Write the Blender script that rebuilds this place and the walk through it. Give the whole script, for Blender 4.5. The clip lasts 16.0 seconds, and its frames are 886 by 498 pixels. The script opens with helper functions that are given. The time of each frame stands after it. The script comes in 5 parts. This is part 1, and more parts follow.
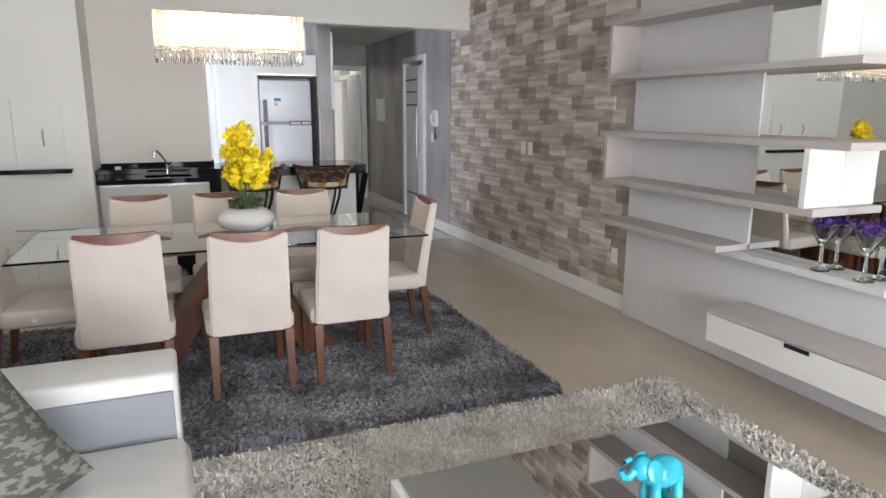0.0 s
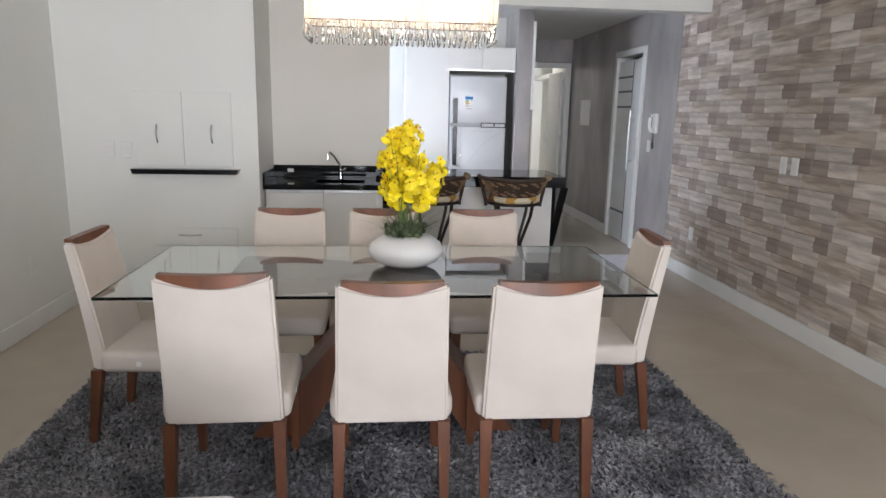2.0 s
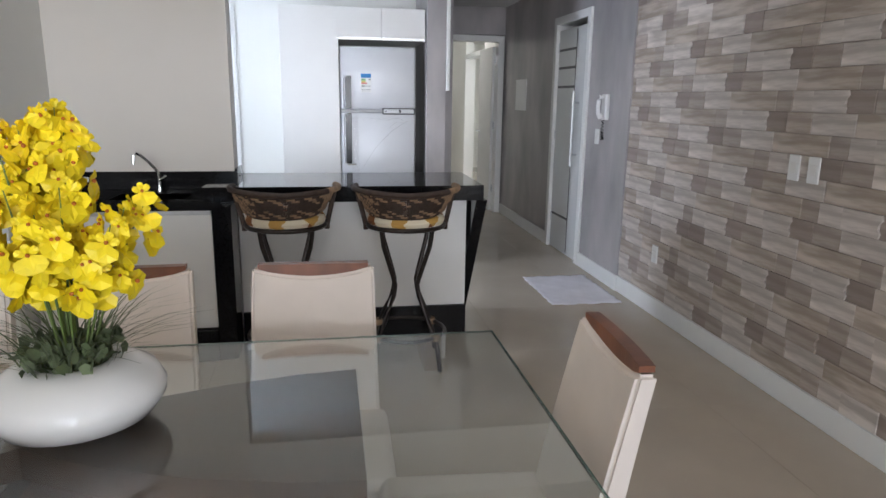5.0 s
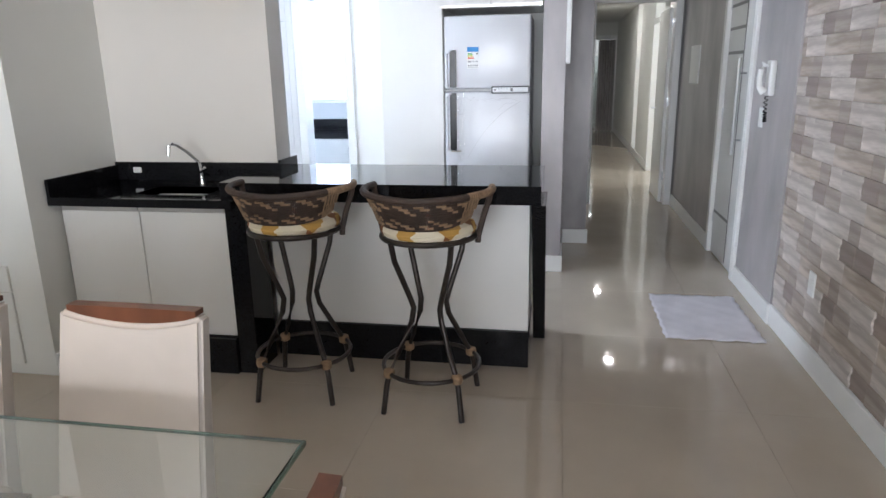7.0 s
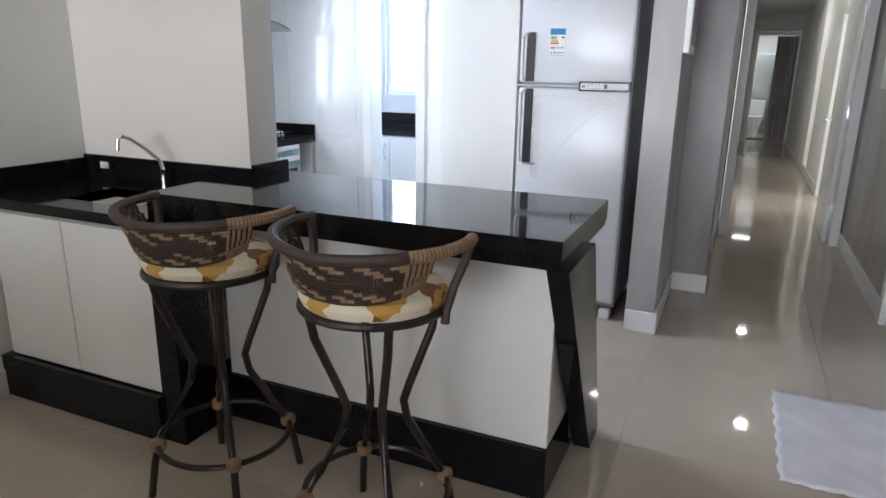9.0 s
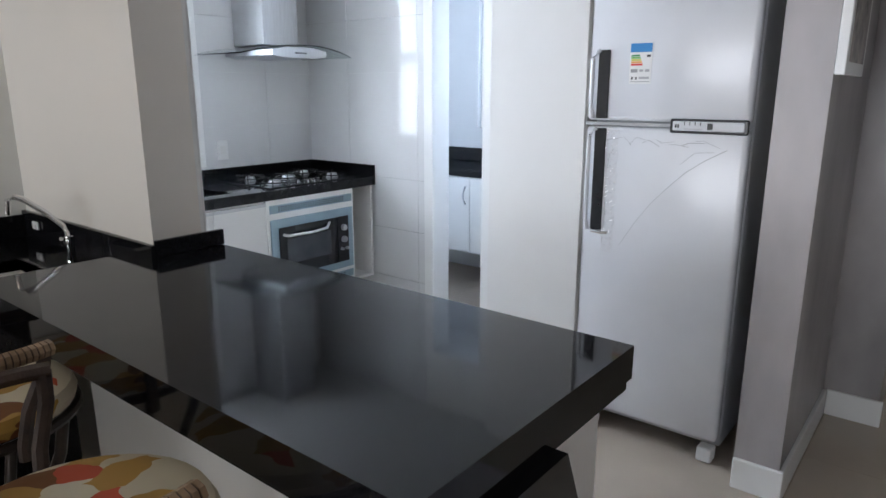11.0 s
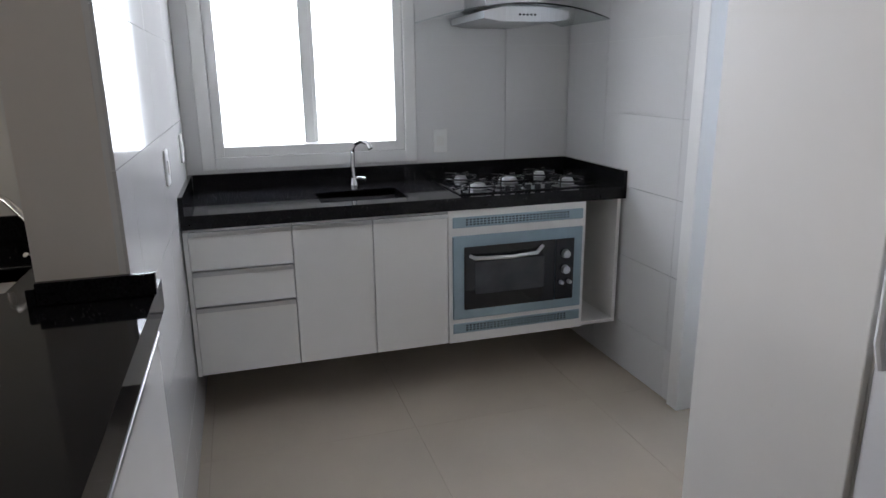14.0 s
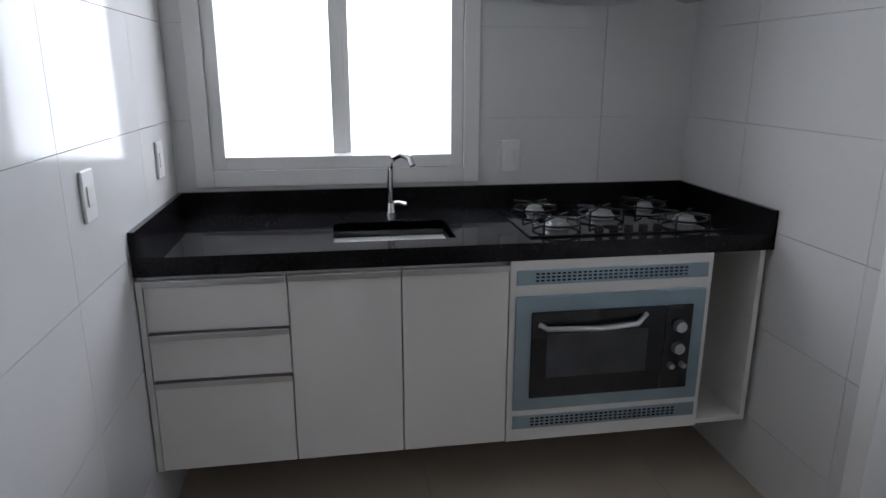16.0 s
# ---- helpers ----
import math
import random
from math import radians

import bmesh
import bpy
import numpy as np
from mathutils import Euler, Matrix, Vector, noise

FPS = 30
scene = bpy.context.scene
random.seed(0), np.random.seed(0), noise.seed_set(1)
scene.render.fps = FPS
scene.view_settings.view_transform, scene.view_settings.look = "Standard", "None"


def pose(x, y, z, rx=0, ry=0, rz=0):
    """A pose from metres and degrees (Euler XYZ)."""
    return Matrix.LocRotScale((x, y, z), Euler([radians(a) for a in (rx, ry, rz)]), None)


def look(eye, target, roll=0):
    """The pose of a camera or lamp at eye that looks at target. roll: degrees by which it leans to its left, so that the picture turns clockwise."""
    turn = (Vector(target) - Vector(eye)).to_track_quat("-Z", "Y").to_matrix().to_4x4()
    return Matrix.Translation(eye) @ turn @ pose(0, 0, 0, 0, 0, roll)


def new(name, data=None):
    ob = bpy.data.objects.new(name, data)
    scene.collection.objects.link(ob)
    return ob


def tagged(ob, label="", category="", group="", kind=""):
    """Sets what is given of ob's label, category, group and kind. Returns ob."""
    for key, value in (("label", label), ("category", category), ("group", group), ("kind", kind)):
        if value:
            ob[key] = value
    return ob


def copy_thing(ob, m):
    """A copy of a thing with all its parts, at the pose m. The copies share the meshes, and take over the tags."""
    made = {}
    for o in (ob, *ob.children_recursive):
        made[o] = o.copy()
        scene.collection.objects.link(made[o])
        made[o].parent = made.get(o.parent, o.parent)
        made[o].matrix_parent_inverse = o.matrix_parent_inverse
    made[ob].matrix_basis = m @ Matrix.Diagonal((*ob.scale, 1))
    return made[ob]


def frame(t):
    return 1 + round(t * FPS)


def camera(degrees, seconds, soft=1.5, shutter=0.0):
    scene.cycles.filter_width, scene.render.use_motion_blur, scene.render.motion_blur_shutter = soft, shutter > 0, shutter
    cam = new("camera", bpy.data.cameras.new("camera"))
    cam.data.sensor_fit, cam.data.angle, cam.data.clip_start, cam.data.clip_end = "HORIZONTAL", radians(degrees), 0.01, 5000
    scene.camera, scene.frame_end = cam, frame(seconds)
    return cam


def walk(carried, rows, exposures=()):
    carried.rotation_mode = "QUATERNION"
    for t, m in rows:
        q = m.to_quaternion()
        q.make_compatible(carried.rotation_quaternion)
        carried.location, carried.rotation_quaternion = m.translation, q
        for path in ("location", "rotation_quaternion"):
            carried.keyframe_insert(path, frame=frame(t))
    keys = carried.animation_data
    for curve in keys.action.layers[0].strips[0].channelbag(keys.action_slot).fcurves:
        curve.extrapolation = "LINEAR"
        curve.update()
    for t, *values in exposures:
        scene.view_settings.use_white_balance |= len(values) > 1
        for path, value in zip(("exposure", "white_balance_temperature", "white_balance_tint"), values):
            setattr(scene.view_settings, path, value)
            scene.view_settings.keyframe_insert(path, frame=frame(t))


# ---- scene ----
cam = camera(68.1, 16.0)
PATH = [
    (0, (-0.464, 0.788, 1.481), (0.274, 2.599, 1.065), 0.2),
    (0.5, (-0.329, 1.032, 1.492), (0.048, 2.942, 1.035), 0.9),
    (1, (-0.317, 1.319, 1.466), (-0.102, 3.253, 1.007), 0.8),
    (1.5, (-0.286, 1.604, 1.461), (-0.061, 3.549, 1.05), -0.7),
    (2, (-0.204, 1.932, 1.453), (-0.014, 3.88, 1.041), 1.2),
    (2.5, (-0.214, 2.214, 1.466), (-0.028, 4.173, 1.109), 1.2),
    (3, (-0.203, 2.483, 1.477), (0.059, 4.458, 1.304), -0.5),
    (3.5, (-0.112, 2.803, 1.456), (0.198, 4.765, 1.224), -0.5),
    (4, (0.013, 3.059, 1.421), (0.39, 4.998, 1.106), 0.8),
    (4.2, (0.104, 3.167, 1.439), (0.501, 5.095, 1.084), 0.9),
    (6.5, (1.08, 3.982, 1.405), (0.947, 5.913, 0.901), -0.8),
    (7, (1.353, 4.223, 1.439), (1.013, 6.124, 0.919), -1.0),
    (7.5, (1.424, 4.504, 1.456), (1.019, 6.393, 0.937), -0.0),
    (8, (1.527, 4.805, 1.435), (1.0, 6.662, 0.914), 0.1),
    (8.5, (1.706, 5.088, 1.431), (0.968, 6.867, 0.891), -0.6),
    (9, (1.672, 5.399, 1.397), (0.897, 7.164, 0.864), 0.9),
    (9.5, (1.797, 5.71, 1.448), (0.878, 7.403, 0.91), -0.4),
    (10, (1.856, 6.01, 1.481), (0.771, 7.614, 0.981), -0.4),
    (10.2, (1.824, 6.119, 1.457), (0.71, 7.71, 0.981), -0.0),
    (12.5, (1.683, 7.379, 1.428), (0.17, 8.575, 0.898), -0.6),
    (13, (1.632, 7.599, 1.424), (-0.034, 8.566, 0.887), -0.2),
    (13.3, (1.591, 7.728, 1.417), (-0.159, 8.541, 0.89), -0.3),
    (13.5, (1.494, 7.772, 1.396), (-0.292, 8.518, 0.892), 0.9),
    (14, (1.352, 7.96, 1.403), (-0.497, 8.522, 0.889), -0.7),
    (14.5, (1.199, 8.117, 1.413), (-0.698, 8.492, 0.901), 0.0),
    (15, (1.011, 8.205, 1.386), (-0.894, 8.49, 0.847), 0.4),
    (15.5, (0.781, 8.224, 1.387), (-1.116, 8.508, 0.818), -0.1),
    (16, (0.554, 8.281, 1.386), (-1.352, 8.59, 0.864), 0.1),
]
walk(cam, [(t, look(eye, target, roll)) for t, eye, target, roll in PATH],
     ((0.0, 0.0, 6450, 15), (0.5, 0.2, 6350, 15), (1.0, 0.1, 6350, 15), (1.5, 0.05, 6350, 15), (2.5, -0.1, 6350, 15), (3.5, -0.35, 6300, 15), (4.2, -0.3, 6250, 15), (6.3, 0.30, 6150, 14), (8.0, 0.32, 6150, 14), (9.0, 0.25, 6200, 14), (10.0, 0.2, 6300, 14),
      (12.3, -0.4, 6250, 14), (13.4, -0.48, 6500, 15), (14.5, -1.05, 6900, 18), (16.0, -1.3, 6750, 18)))

# ---- world and lights ----
world = bpy.data.worlds.new("sky")
scene.world = world
world.use_nodes = True
wn = world.node_tree
sky = wn.nodes.new("ShaderNodeTexSky")
sky.sky_type, sky.sun_disc = "NISHITA", False
sky.sun_elevation, sky.sun_rotation = radians(50), radians(200)
wn.links.new(sky.outputs[0], wn.nodes["Background"].inputs[0])
wn.nodes["Background"].inputs[1].default_value = 0.12
sun = new("sun", bpy.data.lights.new("sun", "SUN"))
sun.data.energy, sun.data.angle, sun.data.color = 2.5, radians(0.5), (1.0, 0.95, 0.88)
sun.matrix_world = look((0, -3, 8), (3, 5, -4))
scene.view_settings.exposure = 0.0


def area_light(name, eye, target, w, h, power, color):
    """A rectangular area lamp: daylight of a window's opening, or an added fill."""
    ob = new(name, bpy.data.lights.new(name, "AREA"))
    ob.data.shape, ob.data.size, ob.data.size_y = "RECTANGLE", w, h
    ob.data.energy, ob.data.color = power, color
    ob.matrix_world = look(eye, target)
    return ob


area_light("balcony_daylight", (0.3, -2.62, 1.25), (0.0, 3, 1.25), 3.5, 2.35, 310, (0.91, 0.96, 1.0))
area_light("kitchen_daylight", (-2.16, 8.30, 1.62), (0, 8.30, 1.62), 0.86, 1.1, 62, (0.80, 0.88, 1.0))
area_light("laundry_daylight", (-0.6, 11.01, 1.65), (-0.6, 9, 1.65), 1.5, 1.0, 48, (0.62, 0.76, 1.0))
area_light("bedroom_daylight", (4.6, 13.6, 1.4), (2.6, 13.6, 1.0), 1.6, 1.6, 48, (0.95, 1.0, 0.98))
# added fill lamp facing down under the bathroom ceiling, with no window behind it
area_light("bathroom_fill", (2.1, 22.1, 2.44), (2.1, 22.11, 0), 0.8, 0.8, 14, (0.95, 1.0, 1.0))


# ---- materials ----
def material(name, color, rough=0.5, metal=0.0, vary=0.06, scale=6.0, bump=0.0, bump_scale=60.0, stretch=(1, 1, 1), coat=0.0,
             object_vary=0.0, island=0.0, tint=None, spec=0.5):
    m = bpy.data.materials.new(name)
    m.use_nodes = True
    nt = m.node_tree
    n, l = nt.nodes, nt.links
    p = n["Principled BSDF"]
    p.inputs["Roughness"].default_value = rough
    wob = 0.06 if rough > 0.35 else 0.012
    p.inputs["Metallic"].default_value = metal
    p.inputs["Coat Weight"].default_value = coat
    p.inputs["Coat Roughness"].default_value = 0.08
    p.inputs["Specular IOR Level"].default_value = spec
    co = n.new("ShaderNodeTexCoord")
    mp = n.new("ShaderNodeMapping")
    mp.inputs["Scale"].default_value = stretch
    l.new(co.outputs["Object"], mp.inputs[0])
    big = n.new("ShaderNodeTexNoise")
    big.inputs["Scale"].default_value, big.inputs["Detail"].default_value = scale, 5
    l.new(mp.outputs[0], big.inputs["Vector"])
    mix = n.new("ShaderNodeMix")
    mix.data_type = "RGBA"
    dark = tuple(c * (1 - vary * 2) for c in color)
    other = tint or tuple(min(1, c * (1 + vary)) for c in color)
    mix.inputs[6].default_value = (*dark, 1)
    mix.inputs[7].default_value = (*other, 1)
    ramp = n.new("ShaderNodeMapRange")
    ramp.inputs[1].default_value, ramp.inputs[2].default_value = 0.3, 0.7
    l.new(big.outputs[0], ramp.inputs[0])
    l.new(ramp.outputs[0], mix.inputs[0])
    last = mix.outputs[2]
    for amount, source in ((object_vary, "object"), (island, "island")):
        if amount:
            info = n.new("ShaderNodeObjectInfo" if source == "object" else "ShaderNodeNewGeometry")
            hsv = n.new("ShaderNodeHueSaturation")
            r = n.new("ShaderNodeMapRange")
            r.inputs[3].default_value, r.inputs[4].default_value = 1 - amount, 1 + amount
            l.new(info.outputs["Random" if source == "object" else "Random Per Island"], r.inputs[0])
            l.new(r.outputs[0], hsv.inputs["Value"])
            l.new(last, hsv.inputs["Color"])
            last = hsv.outputs[0]
    l.new(last, p.inputs["Base Color"])
    fine = n.new("ShaderNodeTexNoise")
    fine.inputs["Scale"].default_value, fine.inputs["Detail"].default_value = bump_scale, 4
    l.new(mp.outputs[0], fine.inputs["Vector"])
    rr = n.new("ShaderNodeMapRange")
    rr.inputs[3].default_value, rr.inputs[4].default_value = max(0, rough - wob), min(1, rough + wob)
    l.new(fine.outputs[0], rr.inputs[0])
    l.new(rr.outputs[0], p.inputs["Roughness"])
    if bump:
        b = n.new("ShaderNodeBump")
        b.inputs["Strength"].default_value, b.inputs["Distance"].default_value = bump, 0.004
        l.new(fine.outputs[0], b.inputs["Height"])
        l.new(b.outputs[0], p.inputs["Normal"])
    return m


def glass(name, color=(1, 1, 1), rough=0.0):
    m = bpy.data.materials.new(name)
    m.use_nodes = True
    p = m.node_tree.nodes["Principled BSDF"]
    p.inputs["Base Color"].default_value = (*color, 1)
    p.inputs["Transmission Weight"].default_value = 1
    p.inputs["Roughness"].default_value = rough
    p.inputs["IOR"].default_value = 1.5
    return m


def glow(name, color, strength):
    m = bpy.data.materials.new(name)
    m.use_nodes = True
    p = m.node_tree.nodes["Principled BSDF"]
    p.inputs["Base Color"].default_value = (*color, 1)
    p.inputs["Emission Color"].default_value = (*color, 1)
    p.inputs["Emission Strength"].default_value = strength
    return m


M_WALL = material("off_white_wall_paint", (0.82, 0.82, 0.78), 0.55, vary=0.015, scale=1.5, bump=0.05, bump_scale=180)
M_CREAM = material("cream_wall_paint", (0.82, 0.78, 0.72), 0.55, vary=0.015, scale=1.5, bump=0.05, bump_scale=180)
M_CEIL = material("white_ceiling_paint", (0.8, 0.8, 0.78), 0.7, vary=0.01, scale=1.2)
M_GREY = material("burnished_grey_plaster", (0.35, 0.33, 0.33), 0.36, vary=0.12, scale=2.6, bump=0.08, bump_scale=30, tint=(0.50, 0.465, 0.46), stretch=(1, 1, 0.45))
M_FLOOR = material("polished_porcelain_floor", (0.50, 0.43, 0.35), 0.04, vary=0.035, scale=2.5, object_vary=0.015, spec=0.55)
M_GROUT = material("floor_joint", (0.48, 0.415, 0.34), 0.12)
M_TILE = material("glossy_white_wall_tile", (0.74, 0.74, 0.73), 0.08, vary=0.012, scale=3, object_vary=0.01)
M_TGROUT = material("white_joint", (0.82, 0.82, 0.8), 0.6)
M_TRIM = material("white_satin_trim", (0.82, 0.82, 0.8), 0.3, vary=0.01)
M_WHITE = material("white_lacquer", (0.80, 0.79, 0.76), 0.28, vary=0.012, scale=3)
M_DOOR = material("white_door_paint", (0.78, 0.79, 0.78), 0.25, vary=0.012)
M_BLACK = material("polished_black_granite", (0.006, 0.006, 0.0065), 0.06, vary=0.2, scale=170, bump_scale=200, tint=(0.014, 0.014, 0.016), spec=0.22)
M_STEEL = material("brushed_steel", (0.55, 0.56, 0.57), 0.3, metal=1, vary=0.05, stretch=(1, 30, 1), bump_scale=40)
# steel darkened in its base colour to stand for shade inside the sink basins
M_BASIN_SHADE = material("basin_steel_shade_in_colour", (0.06, 0.06, 0.065), 0.35, metal=1, vary=0.05)
M_CHROME = material("chrome", (0.8, 0.8, 0.8), 0.08, metal=1, vary=0.01)
M_ALU = material("aluminium_profile", (0.6, 0.6, 0.6), 0.3, metal=1, vary=0.02)
M_BLUESTEEL = material("steel_with_blue_protective_film", (0.30, 0.40, 0.46), 0.3, metal=0.7, vary=0.08, scale=4)
M_FRIDGE = material("white_fridge_enamel", (0.74, 0.75, 0.77), 0.22, vary=0.01, bump=0.03, bump_scale=120)
M_FGREY = material("grey_fridge_side", (0.56, 0.58, 0.6), 0.35, vary=0.02)
M_DARK = material("black_plastic", (0.015, 0.015, 0.017), 0.25)
M_OVENGLASS = material("black_oven_glass", (0.008, 0.009, 0.012), 0.04)
M_GREYPLAST = material("light_grey_plastic", (0.5, 0.5, 0.5), 0.35)
M_FABRIC = material("cream_linen_weave", (0.66, 0.59, 0.53), 0.9, vary=0.04, scale=5, bump=0.4, bump_scale=500)
M_WOOD = material("reddish_walnut_wood", (0.17, 0.062, 0.03), 0.35, vary=0.25, scale=9, stretch=(1, 1, 0.12), bump=0.1, bump_scale=60, object_vary=0.1)
M_WALNUT = material("brown_walnut_veneer", (0.13, 0.07, 0.045), 0.35, vary=0.2, scale=8, stretch=(0.15, 1, 1))
M_RUG = material("grey_shag_pile", (0.165, 0.17, 0.19), 0.95, vary=0.3, scale=3, island=0.5, tint=(0.34, 0.335, 0.355))
M_RUG2 = material("ivory_shag_pile", (0.66, 0.62, 0.57), 0.95, vary=0.12, scale=5, island=0.2, tint=(0.82, 0.79, 0.74))
M_LEATHER = material("white_leather", (0.62, 0.62, 0.60), 0.38, vary=0.03, scale=4, bump=0.25, bump_scale=90)
M_VELVET = material("grey_suede_panel", (0.27, 0.285, 0.31), 0.85, vary=0.06, scale=4, bump=0.2, bump_scale=300)
M_CERAMIC = material("white_glazed_ceramic", (0.82, 0.81, 0.79), 0.1, vary=0.01)
M_PETAL = material("yellow_orchid_petal", (0.90, 0.70, 0.008), 0.5, vary=0.05, scale=40, object_vary=0.12)
M_PETALRED = material("rust_orchid_heart", (0.45, 0.12, 0.01), 0.6)
M_LEAF = material("grassy_green_leaf", (0.10, 0.13, 0.06), 0.6, vary=0.2, scale=20, island=0.4)
M_STEM = material("green_stem", (0.12, 0.18, 0.04), 0.6)
M_GLASS = glass("clear_glass", (0.93, 0.98, 0.96))
M_GLASSEDGE = glass("green_glass_edge", (0.35, 0.62, 0.55), 0.05)
M_CRYSTAL = glass("cut_crystal", (1, 0.98, 0.95))
M_MIRROR = material("mirror_silver", (0.82, 0.84, 0.83), 0.0, metal=1, vary=0.0)
M_TAUPE = material("taupe_laminate", (0.48, 0.44, 0.42), 0.4, vary=0.04, scale=8, stretch=(1, 0.1, 1))
M_PANEL = material("pale_grey_laminate", (0.66, 0.65, 0.66), 0.35, vary=0.02)
M_WICKER = material("dark_brown_synthetic_wicker", (0.05, 0.03, 0.021), 0.62, vary=0.2, scale=30, bump=0.3, bump_scale=200)
M_STRAW = material("tan_synthetic_wicker", (0.31, 0.20, 0.115), 0.6, vary=0.2, scale=30, bump=0.3, bump_scale=200)
M_TUBE = material("dark_bronze_painted_tube", (0.05, 0.04, 0.035), 0.3, metal=0.6, vary=0.15, scale=20)
M_TURQ = material("turquoise_glaze", (0.02, 0.42, 0.55), 0.12, vary=0.15, scale=12)
M_PURPLE = material("purple_petal", (0.10, 0.03, 0.25), 0.6, vary=0.2)
M_BLIND = material("black_lacquer_stripe_and_door_gap", (0.02, 0.02, 0.022), 0.3)
M_MAT = material("white_cotton_mat", (0.72, 0.70, 0.74), 0.95, vary=0.05, bump=0.6, bump_scale=150)
M_LAMP = glow("lit_downlight", (1.0, 0.96, 0.9), 14)
M_BULB = glow("warm_bulb", (1.0, 0.80, 0.56), 34)


# ---- shapes ----
def slab(bm, lo, hi, bevel=0.0):
    """A box between two corners; bevel rounds its edges."""
    c = [(a + b) / 2 for a, b in zip(lo, hi)]
    s = [max(1e-4, abs(b - a)) for a, b in zip(lo, hi)]
    made = bmesh.ops.create_cube(bm, size=1, matrix=Matrix.Translation(c) @ Matrix.Diagonal((*s, 1)))
    if bevel:
        edges = list({e for v in made["verts"] for e in v.link_edges})
        bmesh.ops.bevel(bm, geom=edges, offset=min(bevel, min(s) * 0.45), segments=3 if bevel > 0.008 else 1, profile=0.5, affect="EDGES")
    return bm


def tube(bm, points, r, seg=8, closed=False):
    """A round bar along points; r a number or one a point."""
    pts = [Vector(p) for p in points]
    n = len(pts)
    rings = []
    for i, p in enumerate(pts):
        a = pts[i - 1] if i or closed else p
        b = pts[(i + 1) % n] if i < n - 1 or closed else p
        d = (b - a).normalized()
        u = d.cross(Vector((0, 0, 1)) if abs(d.z) < 0.9 else Vector((1, 0, 0))).normalized()
        v = d.cross(u)
        rad = r[i] if isinstance(r, (list, tuple)) else r
        rings.append([bm.verts.new(p + (u * math.cos(k * math.tau / seg) + v * math.sin(k * math.tau / seg)) * rad) for k in range(seg)])
    for i in range(n if closed else n - 1):
        a, b = rings[i], rings[(i + 1) % n]
        for k in range(seg):
            bm.faces.new((a[k], a[(k + 1) % seg], b[(k + 1) % seg], b[k]))
    if not closed:
        bm.faces.new(rings[0][::-1])
        bm.faces.new(rings[-1])
    return bm


def lathe(bm, profile, seg=32, at=(0, 0, 0)):
    rings = [[bm.verts.new((at[0] + r * math.cos(k * math.tau / seg), at[1] + r * math.sin(k * math.tau / seg), at[2] + z)) for k in range(seg)]
             for r, z in profile]
    for a, b in zip(rings, rings[1:]):
        for k in range(seg):
            bm.faces.new((a[k], a[(k + 1) % seg], b[(k + 1) % seg], b[k]))
    if profile[0][0] > 1e-3:
        bm.faces.new(rings[0][::-1])
    if profile[-1][0] > 1e-3:
        bm.faces.new(rings[-1])
    return bm


def prism(bm, outline, axis, lo, hi):
    """An outline of (a, b) pairs pushed along an axis from lo to hi."""
    def at(a, b, c):
        return {"x": (c, a, b), "y": (a, c, b), "z": (a, b, c)}[axis]
    one = [bm.verts.new(at(a, b, lo)) for a, b in outline]
    two = [bm.verts.new(at(a, b, hi)) for a, b in outline]
    n = len(outline)
    for i in range(n):
        bm.faces.new((one[i], one[(i + 1) % n], two[(i + 1) % n], two[i]))
    bm.faces.new(one[::-1])
    bm.faces.new(two)
    bmesh.ops.recalc_face_normals(bm, faces=bm.faces)
    return bm


def smooth(ob):
    for f in ob.data.polygons:
        f.use_smooth = True
    return ob


def part(name, bm, mat, parent=None, label="", kind="", rounded=False):
    """Links a bmesh as one mesh object under a thing or part."""
    me = bpy.data.meshes.new(name)
    bmesh.ops.recalc_face_normals(bm, faces=bm.faces)
    bm.to_mesh(me)
    bm.free()
    me.materials.append(mat)
    ob = new(name, me)
    if parent is not None:
        ob.parent = parent
    tagged(ob, label, kind=kind)
    if rounded:
        for f in me.polygons:
            f.use_smooth = True
        me.set_sharp_from_angle(angle=radians(40))
    return ob


def block(name, lo, hi, mat, parent=None, label="", bevel=0.0, kind=""):
    return part(name, slab(bmesh.new(), lo, hi, bevel), mat, parent, label, kind, rounded=bevel > 0.004)


def thing(name, at, label, category, group="", rz=0.0):
    ob = new(name)
    ob.matrix_world = pose(*at, 0, 0, rz)
    return tagged(ob, label, category, group)


def structure(name, lo, hi, mat, label="", bevel=0.0):
    return block(name, lo, hi, mat, None, label, bevel, "structure")


# ---- measures of the place ----
XL, XR, XG = -2.45, 2.585, 2.575        # living room's left wall, patterned wall, grey hall wall
YBACK, YCOL, YSINK, YKL, YKR = -2.5, 6.86, 7.53, 7.71, 9.66
XCOL, XPIL, XWIN = -1.09, -0.13, -1.905
HC, HK, HB = 2.80, 2.50, 2.315                   # ceilings
YG = 8.055                             # where the patterned wall ends
ZBAR, ZSINK, ZK = 0.950, 0.885, 0.89

# ---- large structure ----
structure("floor", (-2.7, -2.7, -0.12), (4.8, 23.5, -0.006), M_GROUT, "pale joint bed under polished floor tiles")
structure("wall_left", (XL - 0.15, YBACK, 0), (XL, YCOL, HC), M_WALL, "plain off-white painted wall")
structure("wall_column", (XL - 0.15, YCOL, 0), (XCOL, YKL - 0.021, HC), M_WALL, "off-white masonry column beside the sink niche")
structure("wall_niche", (XCOL, YSINK, 0), (XPIL, YKL - 0.0202, HC), M_CREAM, "off-white wall behind the small bar sink")
structure("wall_over_beam", (XPIL, YSINK + 0.0, HB), (XG, YSINK + 0.15, HC), M_WALL, "white beam over the opening to kitchen and hall")
